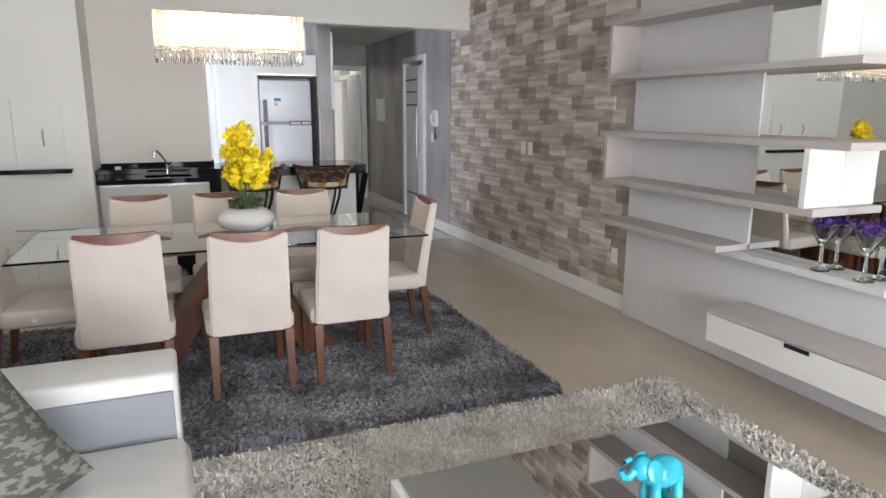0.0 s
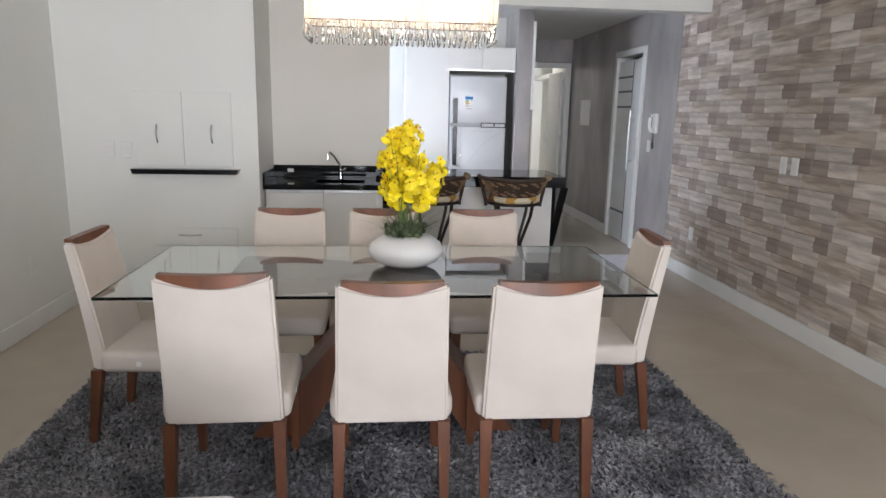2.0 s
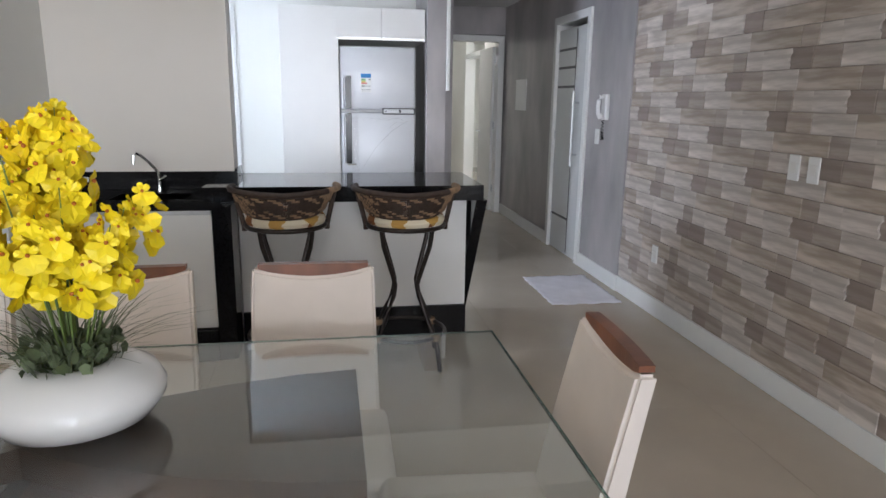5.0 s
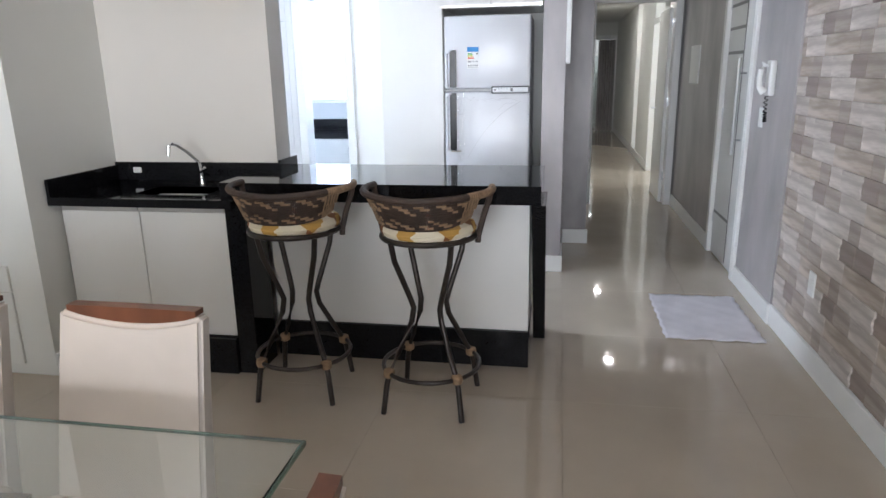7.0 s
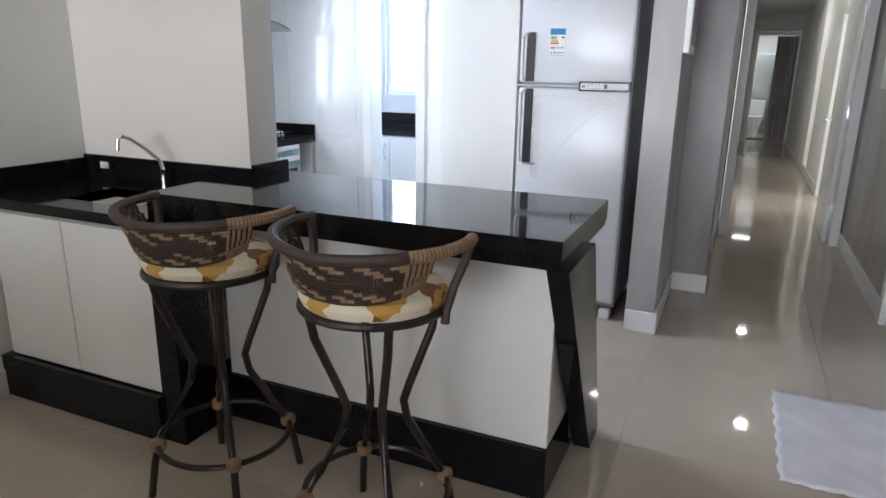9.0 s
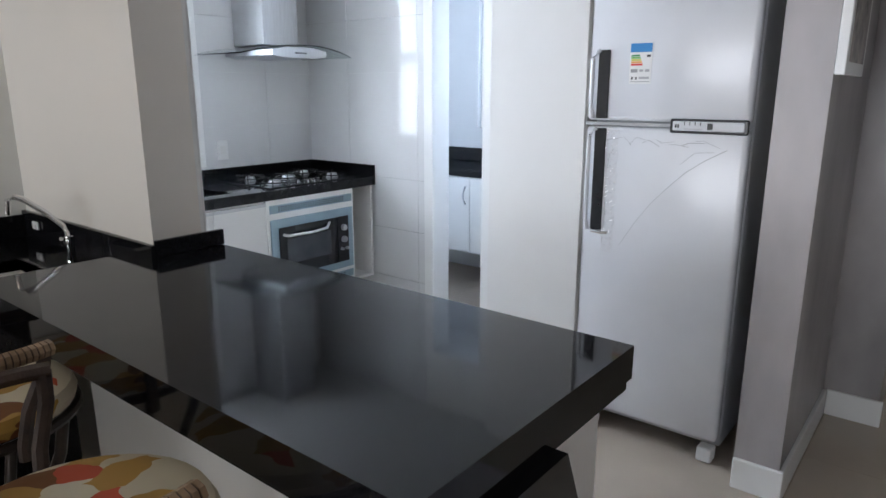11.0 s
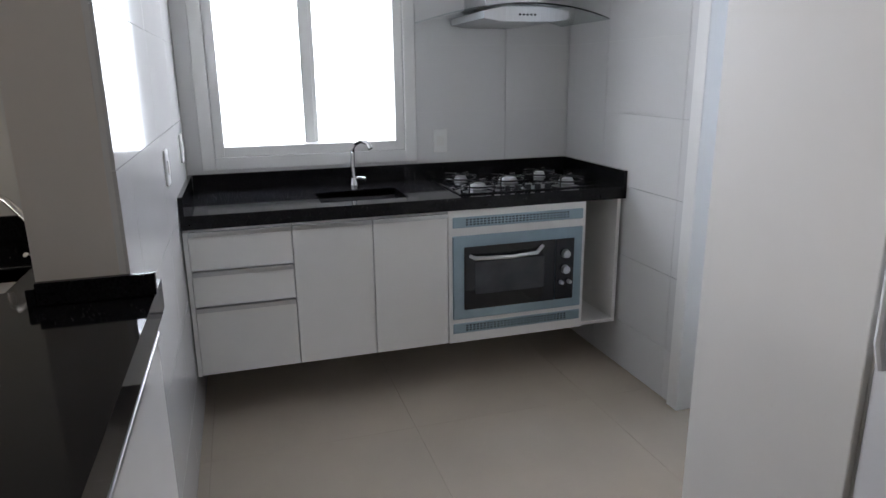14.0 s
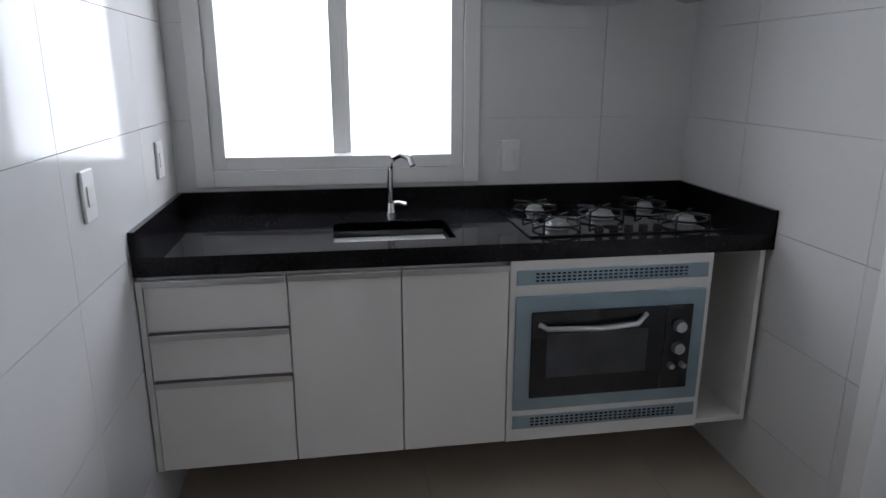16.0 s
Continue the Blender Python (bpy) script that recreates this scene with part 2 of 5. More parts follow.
structure("wall_beam_end", (XG, YSINK, HB), (XR, YSINK + 0.15, HC), M_WALL, "white end of the beam at the patterned wall")
structure("wall_right", (XR + 0.012, YBACK, 0), (XR + 0.2, YG, HC), M_GROUT, "wall carrying the stone-look cladding")
structure("wall_hall_right", (XG, YG, 0), (XG + 0.27, 8.84, HK), M_GREY, "burnished grey plaster wall of the hall")
structure("wall_hall_right_far", (XG, 9.75, 0), (XG + 0.27, 11.62, HK), M_GREY, "burnished grey plaster wall with the panel box")
structure("wall_over_entry", (XG, 8.84, 2.17), (XG + 0.27, 9.75, HK), M_GREY, "grey plaster above the entry door")
structure("wall_behind_entry", (XG + 0.27, 8.5, 0), (XG + 0.4, 10.1, HK), M_WALL)
structure("partition", (1.225, 8.955, 0), (1.38, 9.66, HK), M_GREY, "burnished grey plaster end wall beside the fridge")
structure("partition_back", (1.38, 9.82, 0), (1.595, 10.89, HK), M_GREY, "burnished grey plaster wall of the hall")
structure("partition_side", (1.225, 9.66, 0), (1.38, 10.4, HK), M_GREY)
structure("wall_portal_left", (1.3, 11.62, 0), (1.62, 11.74, HK), M_GREY, "grey plaster wall beside the corridor doorway")
structure("wall_portal_top", (1.62, 11.62, 2.18), (2.57, 11.74, HK), M_GREY, "grey plaster above the corridor doorway")
structure("wall_portal_right", (2.57, 11.62, 0), (2.8, 11.74, HK), M_GREY)
structure("wall_hall_side", (1.30, 10.89, 2.1), (1.42, 11.62, HK), M_GREY)
structure("wall_hall_side_room", (0.9, 10.5, 0), (1.0, 11.74, HK), M_WALL)
structure("ceiling_living", (-2.7, -2.7, HC), (2.9, YSINK + 0.3, HC + 0.1), M_CEIL, "flat white living room ceiling")
structure("ceiling_hall", (-2.4, YSINK + 0.15, HK), (4.8, 23.5, HK + 0.1), M_CEIL, "flat white lowered ceiling")
# corridor beyond the portal
structure("corridor_left", (1.5, 11.74, 0), (1.61, 20.7, HK), M_WALL, "white corridor wall")
structure("corridor_right_near", (2.62, 11.74, 0), (2.74, 12.9, HK), M_WALL, "white corridor wall")
structure("corridor_right_mid", (2.62, 14.2, 0), (2.74, 15.8, HK), M_WALL, "white corridor wall")
structure("corridor_right_far", (2.62, 16.4, 0), (2.74, 20.7, HK), M_WALL, "white corridor wall")
structure("corridor_end_left", (1.5, 20.7, 0), (1.80, 20.8, HK), M_WALL)
structure("corridor_end_right", (2.62, 20.7, 0), (2.74, 20.8, HK), M_WALL)
structure("corridor_end_top", (1.80, 20.7, 2.20), (2.62, 20.8, HK), M_WALL)
structure("bathroom_back", (1.2, 23.2, 0), (3.2, 23.3, HK), M_TILE, "white tiled bathroom wall")
structure("bathroom_left", (1.2, 20.8, 0), (1.3, 23.2, HK), M_TILE)
structure("bathroom_right", (2.9, 20.8, 0), (3.0, 23.2, HK), M_TILE)
structure("bedroom_far", (4.7, 11.6, 0), (4.8, 17.2, HK), M_WALL)
structure("bedroom_near", (2.75, 11.6, 0), (4.8, 11.7, HK), M_WALL)
structure("bedroom_end", (2.74, 17.1, 0), (4.8, 17.2, HK), M_WALL)
# back of the living room, with the balcony opening
structure("wall_back_left", (XL, YBACK - 0.15, 0), (-1.9, YBACK, HC), M_WALL)
structure("wall_back_right", (2.1, YBACK - 0.15, 0), (2.75, YBACK, HC), M_WALL)
structure("wall_back_top", (-1.9, YBACK - 0.15, 2.45), (2.1, YBACK, HC), M_WALL)
structure("balcony_floor", (-2.6, -4.2, -0.1), (2.8, -2.65, -0.02), M_FLOOR)
# kitchen
structure("wall_window_under", (XWIN - 0.2, YKL - 0.2, 0), (XWIN - 0.008, YKR + 0.1, 1.04), M_TGROUT)
structure("wall_window_over", (XWIN - 0.2, YKL - 0.2, 2.2), (XWIN - 0.008, YKR + 0.1, HK), M_TGROUT)
structure("wall_window_near", (XWIN - 0.2, YKL - 0.1, 1.04), (XWIN - 0.008, 7.84, 2.2), M_TGROUT)
structure("wall_window_far", (XWIN - 0.2, 8.755, 1.04), (XWIN - 0.008, YKR + 0.1, 2.2), M_TGROUT)
structure("wall_kitchen_right", (XWIN, YKR + 0.008, 0), (-0.86, YKR + 0.13, HK), M_TGROUT)
structure("wall_kitchen_over_door", (-0.86, YKR + 0.008, 2.14), (-0.34, YKR + 0.13, HK), M_WALL)
structure("wall_kitchen_behind", (-0.351, YKR + 0.0, 0), (1.224, YKR + 0.13, HK), M_WALL)
# laundry
structure("laundry_back_low", (-2.2, 10.9, 0), (1.0, 11.02, 1.15), M_TILE)
structure("laundry_back_top", (-2.2, 10.9, 2.15), (1.0, 11.02, HK), M_TILE)
structure("laundry_back_left", (-2.2, 10.9, 1.15), (-1.35, 11.02, 2.15), M_TILE)
structure("laundry_back_right", (0.15, 10.9, 1.15), (1.0, 11.02, 2.15), M_TILE)
structure("laundry_left", (-2.2, YKR + 0.13, 0), (-2.1, 10.9, HK), M_TILE)
structure("laundry_right", (0.3, YKR + 0.13, 0), (0.4, 10.9, HK), M_TILE)

for n, lo, hi in (("baseboard_left", (XL, YBACK, 0), (XL + 0.016, YCOL, 0.12)),
                  ("baseboard_right", (XR - 0.014, 4.62, 0), (XR + 0.012, YG - 0.014, 0.12)),
                  ("baseboard_step", (XG - 0.016, YG - 0.014, 0), (XR - 0.0, YG - 0.0005, 0.12)),
                  ("baseboard_hall", (XG - 0.016, YG, 0), (XG, 8.84, 0.12)),
                  ("baseboard_hall_far", (XG - 0.016, 9.74, 0), (XG, 11.59, 0.12)),
                  ("baseboard_partition", (1.225, 8.939, 0), (1.396, 8.955, 0.12)),
                  ("baseboard_partition_side", (1.38, 8.955, 0), (1.396, 9.804, 0.12)),
                  ("baseboard_partition_back", (1.396, 9.804, 0), (1.611, 9.82, 0.12)),
                  ("baseboard_column", (XCOL, YCOL + 0.0, 0), (XCOL + 0.016, 7.0, 0.12)),
                  ("baseboard_corridor", (2.604, 14.2, 0), (2.62, 20.7, 0.12)),
                  ("baseboard_corridor_left", (1.61, 11.74, 0), (1.626, 20.7, 0.12))):
    structure(n, lo, hi, M_TRIM, "white baseboard", 0.003)


def frame_around(name, axis, fixed, a0, a1, top, depth, width=0.07, label="white door frame"):
    """Door trim: two jambs and a head round an opening. axis: the way the opening runs."""
    t = tagged(new(name), label, kind="structure")
    for piece, lo, hi, z0, z1 in (("jamb", a0 - width, a0, 0, top), ("jamb", a1, a1 + width, 0, top), ("head", a0 - width, a1 + width, top, top + width)):
        if axis == "x":
            block(piece, (lo, fixed, z0), (hi, fixed + depth, z1), M_TRIM, t, bevel=0.003)
        else:
            block(piece, (fixed, lo, z0), (fixed + depth, hi, z1), M_TRIM, t, bevel=0.003)
    return t


frame_around("door_frame_entry", "y", XG - 0.02, 8.915, 9.67, 2.10, 0.2)
frame_around("door_frame_portal", "x", 11.595, 1.70, 2.49, 2.10, 0.16)
frame_around("door_frame_laundry", "x", YKR - 0.02, -0.78, -0.42, 2.1, 0.16)
frame_around("door_frame_hall_side", "y", 1.47, 10.96, 11.51, 2.03, 0.14)
frame_around("door_frame_bedroom", "y", 2.6, 12.97, 14.13, 2.03, 0.16)
frame_around("door_frame_bathroom", "x", 20.67, 1.86, 2.56, 2.12, 0.16)


def striped_door(name, label, at, rz, width, ajar=0.0):
    """A white door leaf with a dark vertical inlay and dark cross stripes; local x along the leaf, front towards -y."""
    t = thing(name, at, label, "door", rz=rz)
    block("leaf", (0, 0, 0.005), (width, 0.035, 2.05), M_DOOR, t, bevel=0.002)
    v = width * 0.62
    block("inlay", (v, -0.002, 0.03), (v + 0.014, 0.001, 2.03), M_BLIND, t, "black vertical inlay")
    for z in (1.86, 1.70, 1.53, 0.33):
        block("inlay", (0.02, -0.002, z), (v, 0.001, z + 0.022), M_BLIND, t)
    for z in (0.25, 1.05, 1.85):
        block("hinge", (-0.012, -0.006, z), (0.004, 0.01, z + 0.09), M_STEEL, t)
    return t


entry = striped_door("door_entry", "white entry door with black inlaid stripes and a long steel pull", (XG + 0.012, 9.665, 0), -90, 0.722)
b = bmesh.new()
tube(b, [(0.58, -0.055, 0.85), (0.58, -0.055, 1.5)], 0.011)
tube(b, [(0.58, -0.055, 0.95), (0.58, 0, 0.95)], 0.007)
tube(b, [(0.58, -0.055, 1.4), (0.58, 0, 1.4)], 0.007)
part("pull_bar", b, M_STEEL, entry, "long brushed steel pull bar", rounded=True)
block("lock_plate", (0.675, -0.008, 1.0), (0.703, 0, 1.22), M_STEEL, entry, "steel lock plate")
# shade of the open gap beside the leaf, put in as a black strip
block("shadow_gap", (0.725, 0.0, 0.01), (0.744, 0.03, 2.05), M_BLIND, entry, "black strip painted as the shaded gap between leaf and frame")
hall_leaf = striped_door("door_corridor", "open white corridor door with black stripes", (2.485, 11.74, 0), 90, 0.70)
b = bmesh.new()
tube(b, [(0.6, 0, 1.0), (0.6, -0.05, 1.0), (0.5, -0.055, 1.0)], 0.009)
tube(b, [(0.6, 0.03, 1.0), (0.6, 0.085, 1.0), (0.5, 0.09, 1.0)], 0.009)
part("lever_handle", b, M_STEEL, hall_leaf, "steel lever handle", rounded=True)
block("door_laundry_leaf", (-0.41, YKR + 0.14, 0.005), (-0.375, YKR + 0.7, 2.08), M_DOOR, None, kind="structure", label="white laundry door leaf folded open")

# corridor curtain and bathroom things
b = bmesh.new()
prev = None
pts = [(2.20 + i * 0.008, 20.64 + 0.025 * math.sin(i * 0.9)) for i in range(48)]
for z0, z1 in ((0.02, 2.1),):
    lo = [b.verts.new((x, y, z0)) for x, y in pts]
    hi = [b.verts.new((x, y, z1)) for x, y in pts]
    for i in range(len(pts) - 1):
        b.faces.new((lo[i], lo[i + 1], hi[i + 1], hi[i]))
curtain = part("door_end_leaf", b, M_GREY, None, "grey textured panel at the corridor's end", kind="structure")
curtain.modifiers.new("thick", "SOLIDIFY").thickness = 0.01

loo = thing("toilet", (2.02, 22.6, 0), "white ceramic toilet at the far end of the bathroom", "toilet")
part("bowl", lathe(bmesh.new(), [(0.11, 0.0), (0.10, 0.15), (0.15, 0.32), (0.19, 0.40), (0.18, 0.42), (0.12, 0.41)], 24), M_CERAMIC, loo, rounded=True)
block("cistern", (-0.19, 0.15, 0.36), (0.19, 0.34, 0.78), M_CERAMIC, loo, "white cistern", 0.02)
bm_ = thing("bath_mat", (2.0, 21.4, 0), "dark bath mat on the bathroom floor", "rug")
block("cloth", (-0.3, -0.2, 0.0), (0.3, 0.2, 0.015), M_DARK, bm_, bevel=0.005)
bar_ = thing("shower_screen", (2.1, 22.9, 0), "clear shower screen with a white top rail", "shower")
block("pane", (-0.8, 0, 0.02), (0.75, 0.008, 1.8), M_GLASS, bar_)
block("rail", (-0.8, -0.015, 1.801), (0.75, 0.02, 1.85), M_TRIM, bar_, "white rail")

# downlights in the hall
for x, y in ((2.12, 12.95), (2.12, 16.0)):
    t = thing("downlight", (x, y, HK), "small square lit downlight recessed in the hall ceiling", "lamp", "hall downlights")
    block("rim", (-0.07, -0.07, -0.004), (0.07, 0.07, 0.0), M_TRIM, t)
    block("diffuser", (-0.055, -0.055, -0.007), (0.055, 0.055, -0.004), M_LAMP, t)
    lamp = new("downlight_glow", bpy.data.lights.new("downlight_glow", "AREA"))
    lamp.data.size, lamp.data.energy, lamp.data.color = 0.1, 6, (1, 0.96, 0.9)
    lamp.matrix_world = look((x, y, HK - 0.012), (x, y, 0))

# windows
def window(name, label, x, y0, y1, z0, z1):
    t = tagged(new(name), label, kind="structure")
    t.location = (x, 0, 0)
    f = 0.045
    ym = (y0 + y1) / 2
    for n, lo, hi in (("frame", (-0.17, y0, z0), (-0.004, y0 + f, z1)), ("frame", (-0.17, y1 - f, z0), (-0.004, y1, z1)),
                      ("frame", (-0.17, y0 + f, z1 - f), (-0.004, y1 - f, z1)), ("sill", (-0.17, y0 + f, z0), (-0.002, y1 - f, z0 + f)),
                      ("stile", (-0.12, ym - 0.028, z0 + f), (-0.09, ym + 0.022, z1 - f)),
                      ("stile", (-0.15, ym - 0.008, z0 + f), (-0.122, ym + 0.042, z1 - f)),
                      ("casing", (0.001, y0 - 0.06, z0 - 0.06), (0.014, y0 - 0.001, z1 + 0.06)), ("casing", (0.001, y1 + 0.001, z0 - 0.06), (0.014, y1 + 0.06, z1 + 0.06)),
                      ("casing", (0.001, y0, z0 - 0.06), (0.014, y1, z0 - 0.001))):
        block(n, lo, hi, M_TRIM, t, bevel=0.002)
    for a, b_, xx in ((y0 + f, ym, -0.105), (ym, y1 - f, -0.136)):
        p = block("pane", (xx, a, z0 + f), (xx + 0.004, b_, z1 - f), M_GLASS, t)
        p.visible_shadow = False
    return t


window("window_kitchen", "white aluminium sliding window of two sashes", XWIN, 7.84, 8.755, 1.04, 2.2)

laundry_window = tagged(new("window_laundry"), "bright laundry window", kind="structure")
for n, lo, hi in (("frame", (-1.35, 10.94, 1.15), (-1.31, 10.98, 2.15)), ("frame", (0.11, 10.94, 1.15), (0.15, 10.98, 2.15)), ("frame", (-1.31, 10.94, 1.15), (0.11, 10.98, 1.19)), ("stile", (-0.62, 10.94, 1.19), (-0.58, 10.98, 2.15))):
    block(n, lo, hi, M_TRIM, laundry_window, bevel=0.002)
lp = block("pane", (-1.31, 10.955, 1.19), (0.11, 10.959, 2.149), M_GLASS, laundry_window)
lp.visible_shadow = False

# ---- chairs ----
def dining_chair():
    t = thing("dining_chair", (0, 0, 0), "cream linen dining chair with reddish wooden crest and legs", "chair", "chairs round the table")
    # tapered backrest; its top edge dips between two corners
    b = bmesh.new()
    rows, cols = 10, 12
    grid = {}
    for side in (0, 1):
        for i in range(rows + 1):
            v = i / rows
            half = 0.200 - 0.012 * v
            for j in range(cols + 1):
                u = j / cols * 2 - 1
                top = 0.905 + 0.033 * u * u
                z = 0.372 + v * (top - 0.372)
                lean = -0.205 - 0.085 * (max(0, z - 0.372) / 0.57) ** 1.2
                curve = -0.012 * (1 - u * u) * v
                grid[side, i, j] = b.verts.new((u * half, lean + curve + (0 if side == 0 else 0.065 - 0.02 * v), z))
    for side in (0, 1):
        for i in range(rows):
            for j in range(cols):
                q = [grid[side, i, j], grid[side, i, j + 1], grid[side, i + 1, j + 1], grid[side, i + 1, j]]
                b.faces.new(q if side == 0 else q[::-1])
    for i in range(rows):
        for j in (0, cols):
            b.faces.new((grid[0, i, j], grid[0, i + 1, j], grid[1, i + 1, j], grid[1, i, j]))
    for j in range(cols):
        for i in (0, rows):
            b.faces.new((grid[0, i, j], grid[0, i, j + 1], grid[1, i, j + 1], grid[1, i, j]))
    bmesh.ops.recalc_face_normals(b, faces=b.faces)
    sharp = [e for e in b.edges if len(e.link_faces) == 2 and e.calc_face_angle() > 1.0]
    bmesh.ops.bevel(b, geom=sharp, offset=0.010, segments=3, affect="EDGES")
    part("backrest", b, M_FABRIC, t, "cream linen backrest", rounded=True)
    b = bmesh.new()
    lo, hi = [], []
    for j in range(cols + 1):
        u = j / cols * 2 - 1
        zl = 0.899 + 0.036 * u * u
        zh = 0.945 + 0.004 * u * u
        for zz, store in ((zl, lo), (zh, hi)):
            y0 = -0.287 - 0.012 * (1 - u * u)
            store.append((b.verts.new((u * 0.170, y0, zz)), b.verts.new((u * 0.170, y0 + 0.034, zz))))
    for j in range(cols):
        b.faces.new((lo[j][0], lo[j + 1][0], hi[j + 1][0], hi[j][0]))
        b.faces.new((lo[j][1], hi[j][1], hi[j + 1][1], lo[j + 1][1]))
        b.faces.new((hi[j][0], hi[j + 1][0], hi[j + 1][1], hi[j][1]))
        b.faces.new((lo[j][0], lo[j][1], lo[j + 1][1], lo[j + 1][0]))
    for j in (0, cols):
        b.faces.new((lo[j][0], hi[j][0], hi[j][1], lo[j][1]))
    part("crest_rail", b, M_WOOD, t, "reddish wooden crest rail", rounded=True)
    part("seat", slab(bmesh.new(), (-0.222, -0.17, 0.365), (0.222, 0.26, 0.465), 0.028), M_FABRIC, t, "padded cream linen seat", rounded=True)
    for x in (-1, 1):
        for y, yb in ((-0.19, -0.235), (0.22, 0.225)):
            b = bmesh.new()
            lo_, hi_ = [], []
            for dx, dy in ((-1, -1), (1, -1), (1, 1), (-1, 1)):
                lo_.append(b.verts.new((x * 0.190 + dx * 0.014, yb + dy * 0.014, 0)))
                hi_.append(b.verts.new((x * 0.186 + dx * 0.022, y + dy * 0.022, 0.375)))
            for k in range(4):
                b.faces.new((lo_[k], lo_[(k + 1) % 4], hi_[(k + 1) % 4], hi_[k]))
            b.faces.new(lo_[::-1])
            b.faces.new(hi_)
            part("leg", b, M_WOOD, t, "tapered reddish wooden leg")
    block("tag", (0.2222, -0.02, 0.40), (0.2247, 0.0, 0.42), M_TRIM, t, "small white sewn tag")
    return t


chair = dining_chair()
LOW, TALL = Matrix.Diagonal((1.0, 1.0, 0.968, 1.0)), Matrix.Diagonal((1.0, 1.0, 0.985, 1.0))
chair.matrix_world = pose(-0.745, 4.30, 0.0125, 0, 0, 1) @ LOW
for x, y, rz in ((-0.163, 4.30, 0), (0.367, 4.30, -1), (-0.695, 5.28, 180), (-0.18, 5.28, 181), (0.365, 5.27, 179), (-1.18, 4.81, -92), (0.78, 4.81, 86)):
    copy_thing(chair, pose(x, y, 0.0125, 0, 0, rz) @ (TALL if y > 4.5 else LOW))

# ---- dining table ----
TX0, TX1, TY0, TY1 = -1.25, 0.887, 4.338, 5.28
table = thing("dining_table", (-0.18, 4.81, -0.012), "rectangular glass dining table on a crossed walnut base", "table")
top = part("tabletop", slab(bmesh.new(), (TX0 + 0.1800, TY0 - 4.81, 0.762), (TX1 + 0.1800, TY1 - 4.81, 0.774), 0.003), M_GLASS, table, "clear bevelled glass tabletop")
rim = bmesh.new()
for lo, hi in (((TX0 + 0.1780, TY0 - 4.812, 0.763), (TX1 + 0.1820, TY0 - 4.81, 0.773)), ((TX0 + 0.1780, TY1 - 4.81, 0.763), (TX1 + 0.1820, TY1 - 4.818, 0.773)),
               ((TX0 + 0.1770, TY0 - 4.81, 0.763), (TX0 + 0.1795, TY1 - 4.81, 0.773)), ((TX1 + 0.1805, TY0 - 4.81, 0.763), (TX1 + 0.1830, TY1 - 4.81, 0.773))):
    slab(rim, lo, hi)
part("glass_edge", rim, M_GLASSEDGE, table, "dark green polished edge")
b = bmesh.new()
half_edge = [(0.0, 0.045), (0.10, 0.10), (0.22, 0.155), (0.36, 0.20), (0.52, 0.235), (0.66, 0.25)]
outline = [(x, -y) for x, y in half_edge] + [(x, y) for x, y in half_edge[::-1]] + [(-x, y) for x, y in half_edge[1:]] + [(-x, -y) for x, y in half_edge[:0:-1]]
prism(b, outline, "z", 0.695, 0.76)
part("bearer", b, M_WALNUT, table, "waisted walnut bearer under the glass")
for s_ in (-1, 1):
    b = bmesh.new()
    top_ = [(0.02, 0.694), (0.16, 0.56), (0.34, 0.34), (0.50, 0.14), (0.62, 0.014)]
    under = [(0.38, 0.014), (0.30, 0.14), (0.20, 0.30), (0.10, 0.44), (0.02, 0.50)]
    prism(b, [(s_ * x, z) for x, z in top_ + under], "y", -0.19, 0.19)
    part("leg_panel", b, M_WOOD, table, "sweeping reddish wooden leg panel")

# ---- vase of orchids ----
vase = thing("flower_bowl", (-0.09, 4.84, 0.762), "round white ceramic bowl with tall yellow orchids on the glass table", "vase")
prof = [(0.055, 0.0), (0.09, 0.006), (0.145, 0.03), (0.167, 0.06), (0.170, 0.08), (0.155, 0.11), (0.115, 0.135), (0.08, 0.145), (0.07, 0.143), (0.075, 0.135), (0.03, 0.13)]
part("bowl", lathe(bmesh.new(), prof, 48), M_CERAMIC, vase, "glossy white ceramic bowl", rounded=True)
rnd = random.Random(5)
b = bmesh.new()
for i in range(150):
    a, r = rnd.random() * math.tau, rnd.uniform(0.005, 0.09)
    lean = rnd.uniform(0.06, 0.22)
    hgt = rnd.uniform(0.08, 0.19)
    base = Vector((r * math.cos(a), r * math.sin(a), 0.135))
    a2 = a + rnd.uniform(-0.5, 0.5)
    out = Vector((math.cos(a2), math.sin(a2), 0))
    side = Vector((-out.y, out.x, 0)) * 0.0028
    pl = None
    for k in range(5):
        f = k / 4
        c = base + out * lean * f ** 1.6 + Vector((0, 0, hgt * (f - 0.35 * f ** 3)))
        w = side * (1 - f * 0.9)
        cur = (b.verts.new(c - w), b.verts.new(c + w))
        if pl:
            b.faces.new((pl[0], pl[1], cur[1], cur[0]))
        pl = cur
part("grass_leaves", b, M_LEAF, vase, "arching narrow green leaves", kind="stuff")
b = bmesh.new()
for i in range(260):
    a, r = rnd.random() * math.tau, rnd.uniform(0.0, 0.095)
    c = Vector((r * math.cos(a), r * math.sin(a), rnd.uniform(0.13, 0.185)))
    m = pose(*c, rnd.uniform(0, 360), rnd.uniform(0, 360), rnd.uniform(0, 360))
    q = [b.verts.new(m @ Vector(v)) for v in ((-0.012, -0.006, 0), (0.012, -0.006, 0), (0.014, 0.008, 0.004), (0, 0.016, 0.006), (-0.014, 0.008, 0.004))]
    b.faces.new(q)
part("moss", b, M_LEAF, vase, "pale green moss round the stems", kind="stuff")
b = bmesh.new()
stems = []
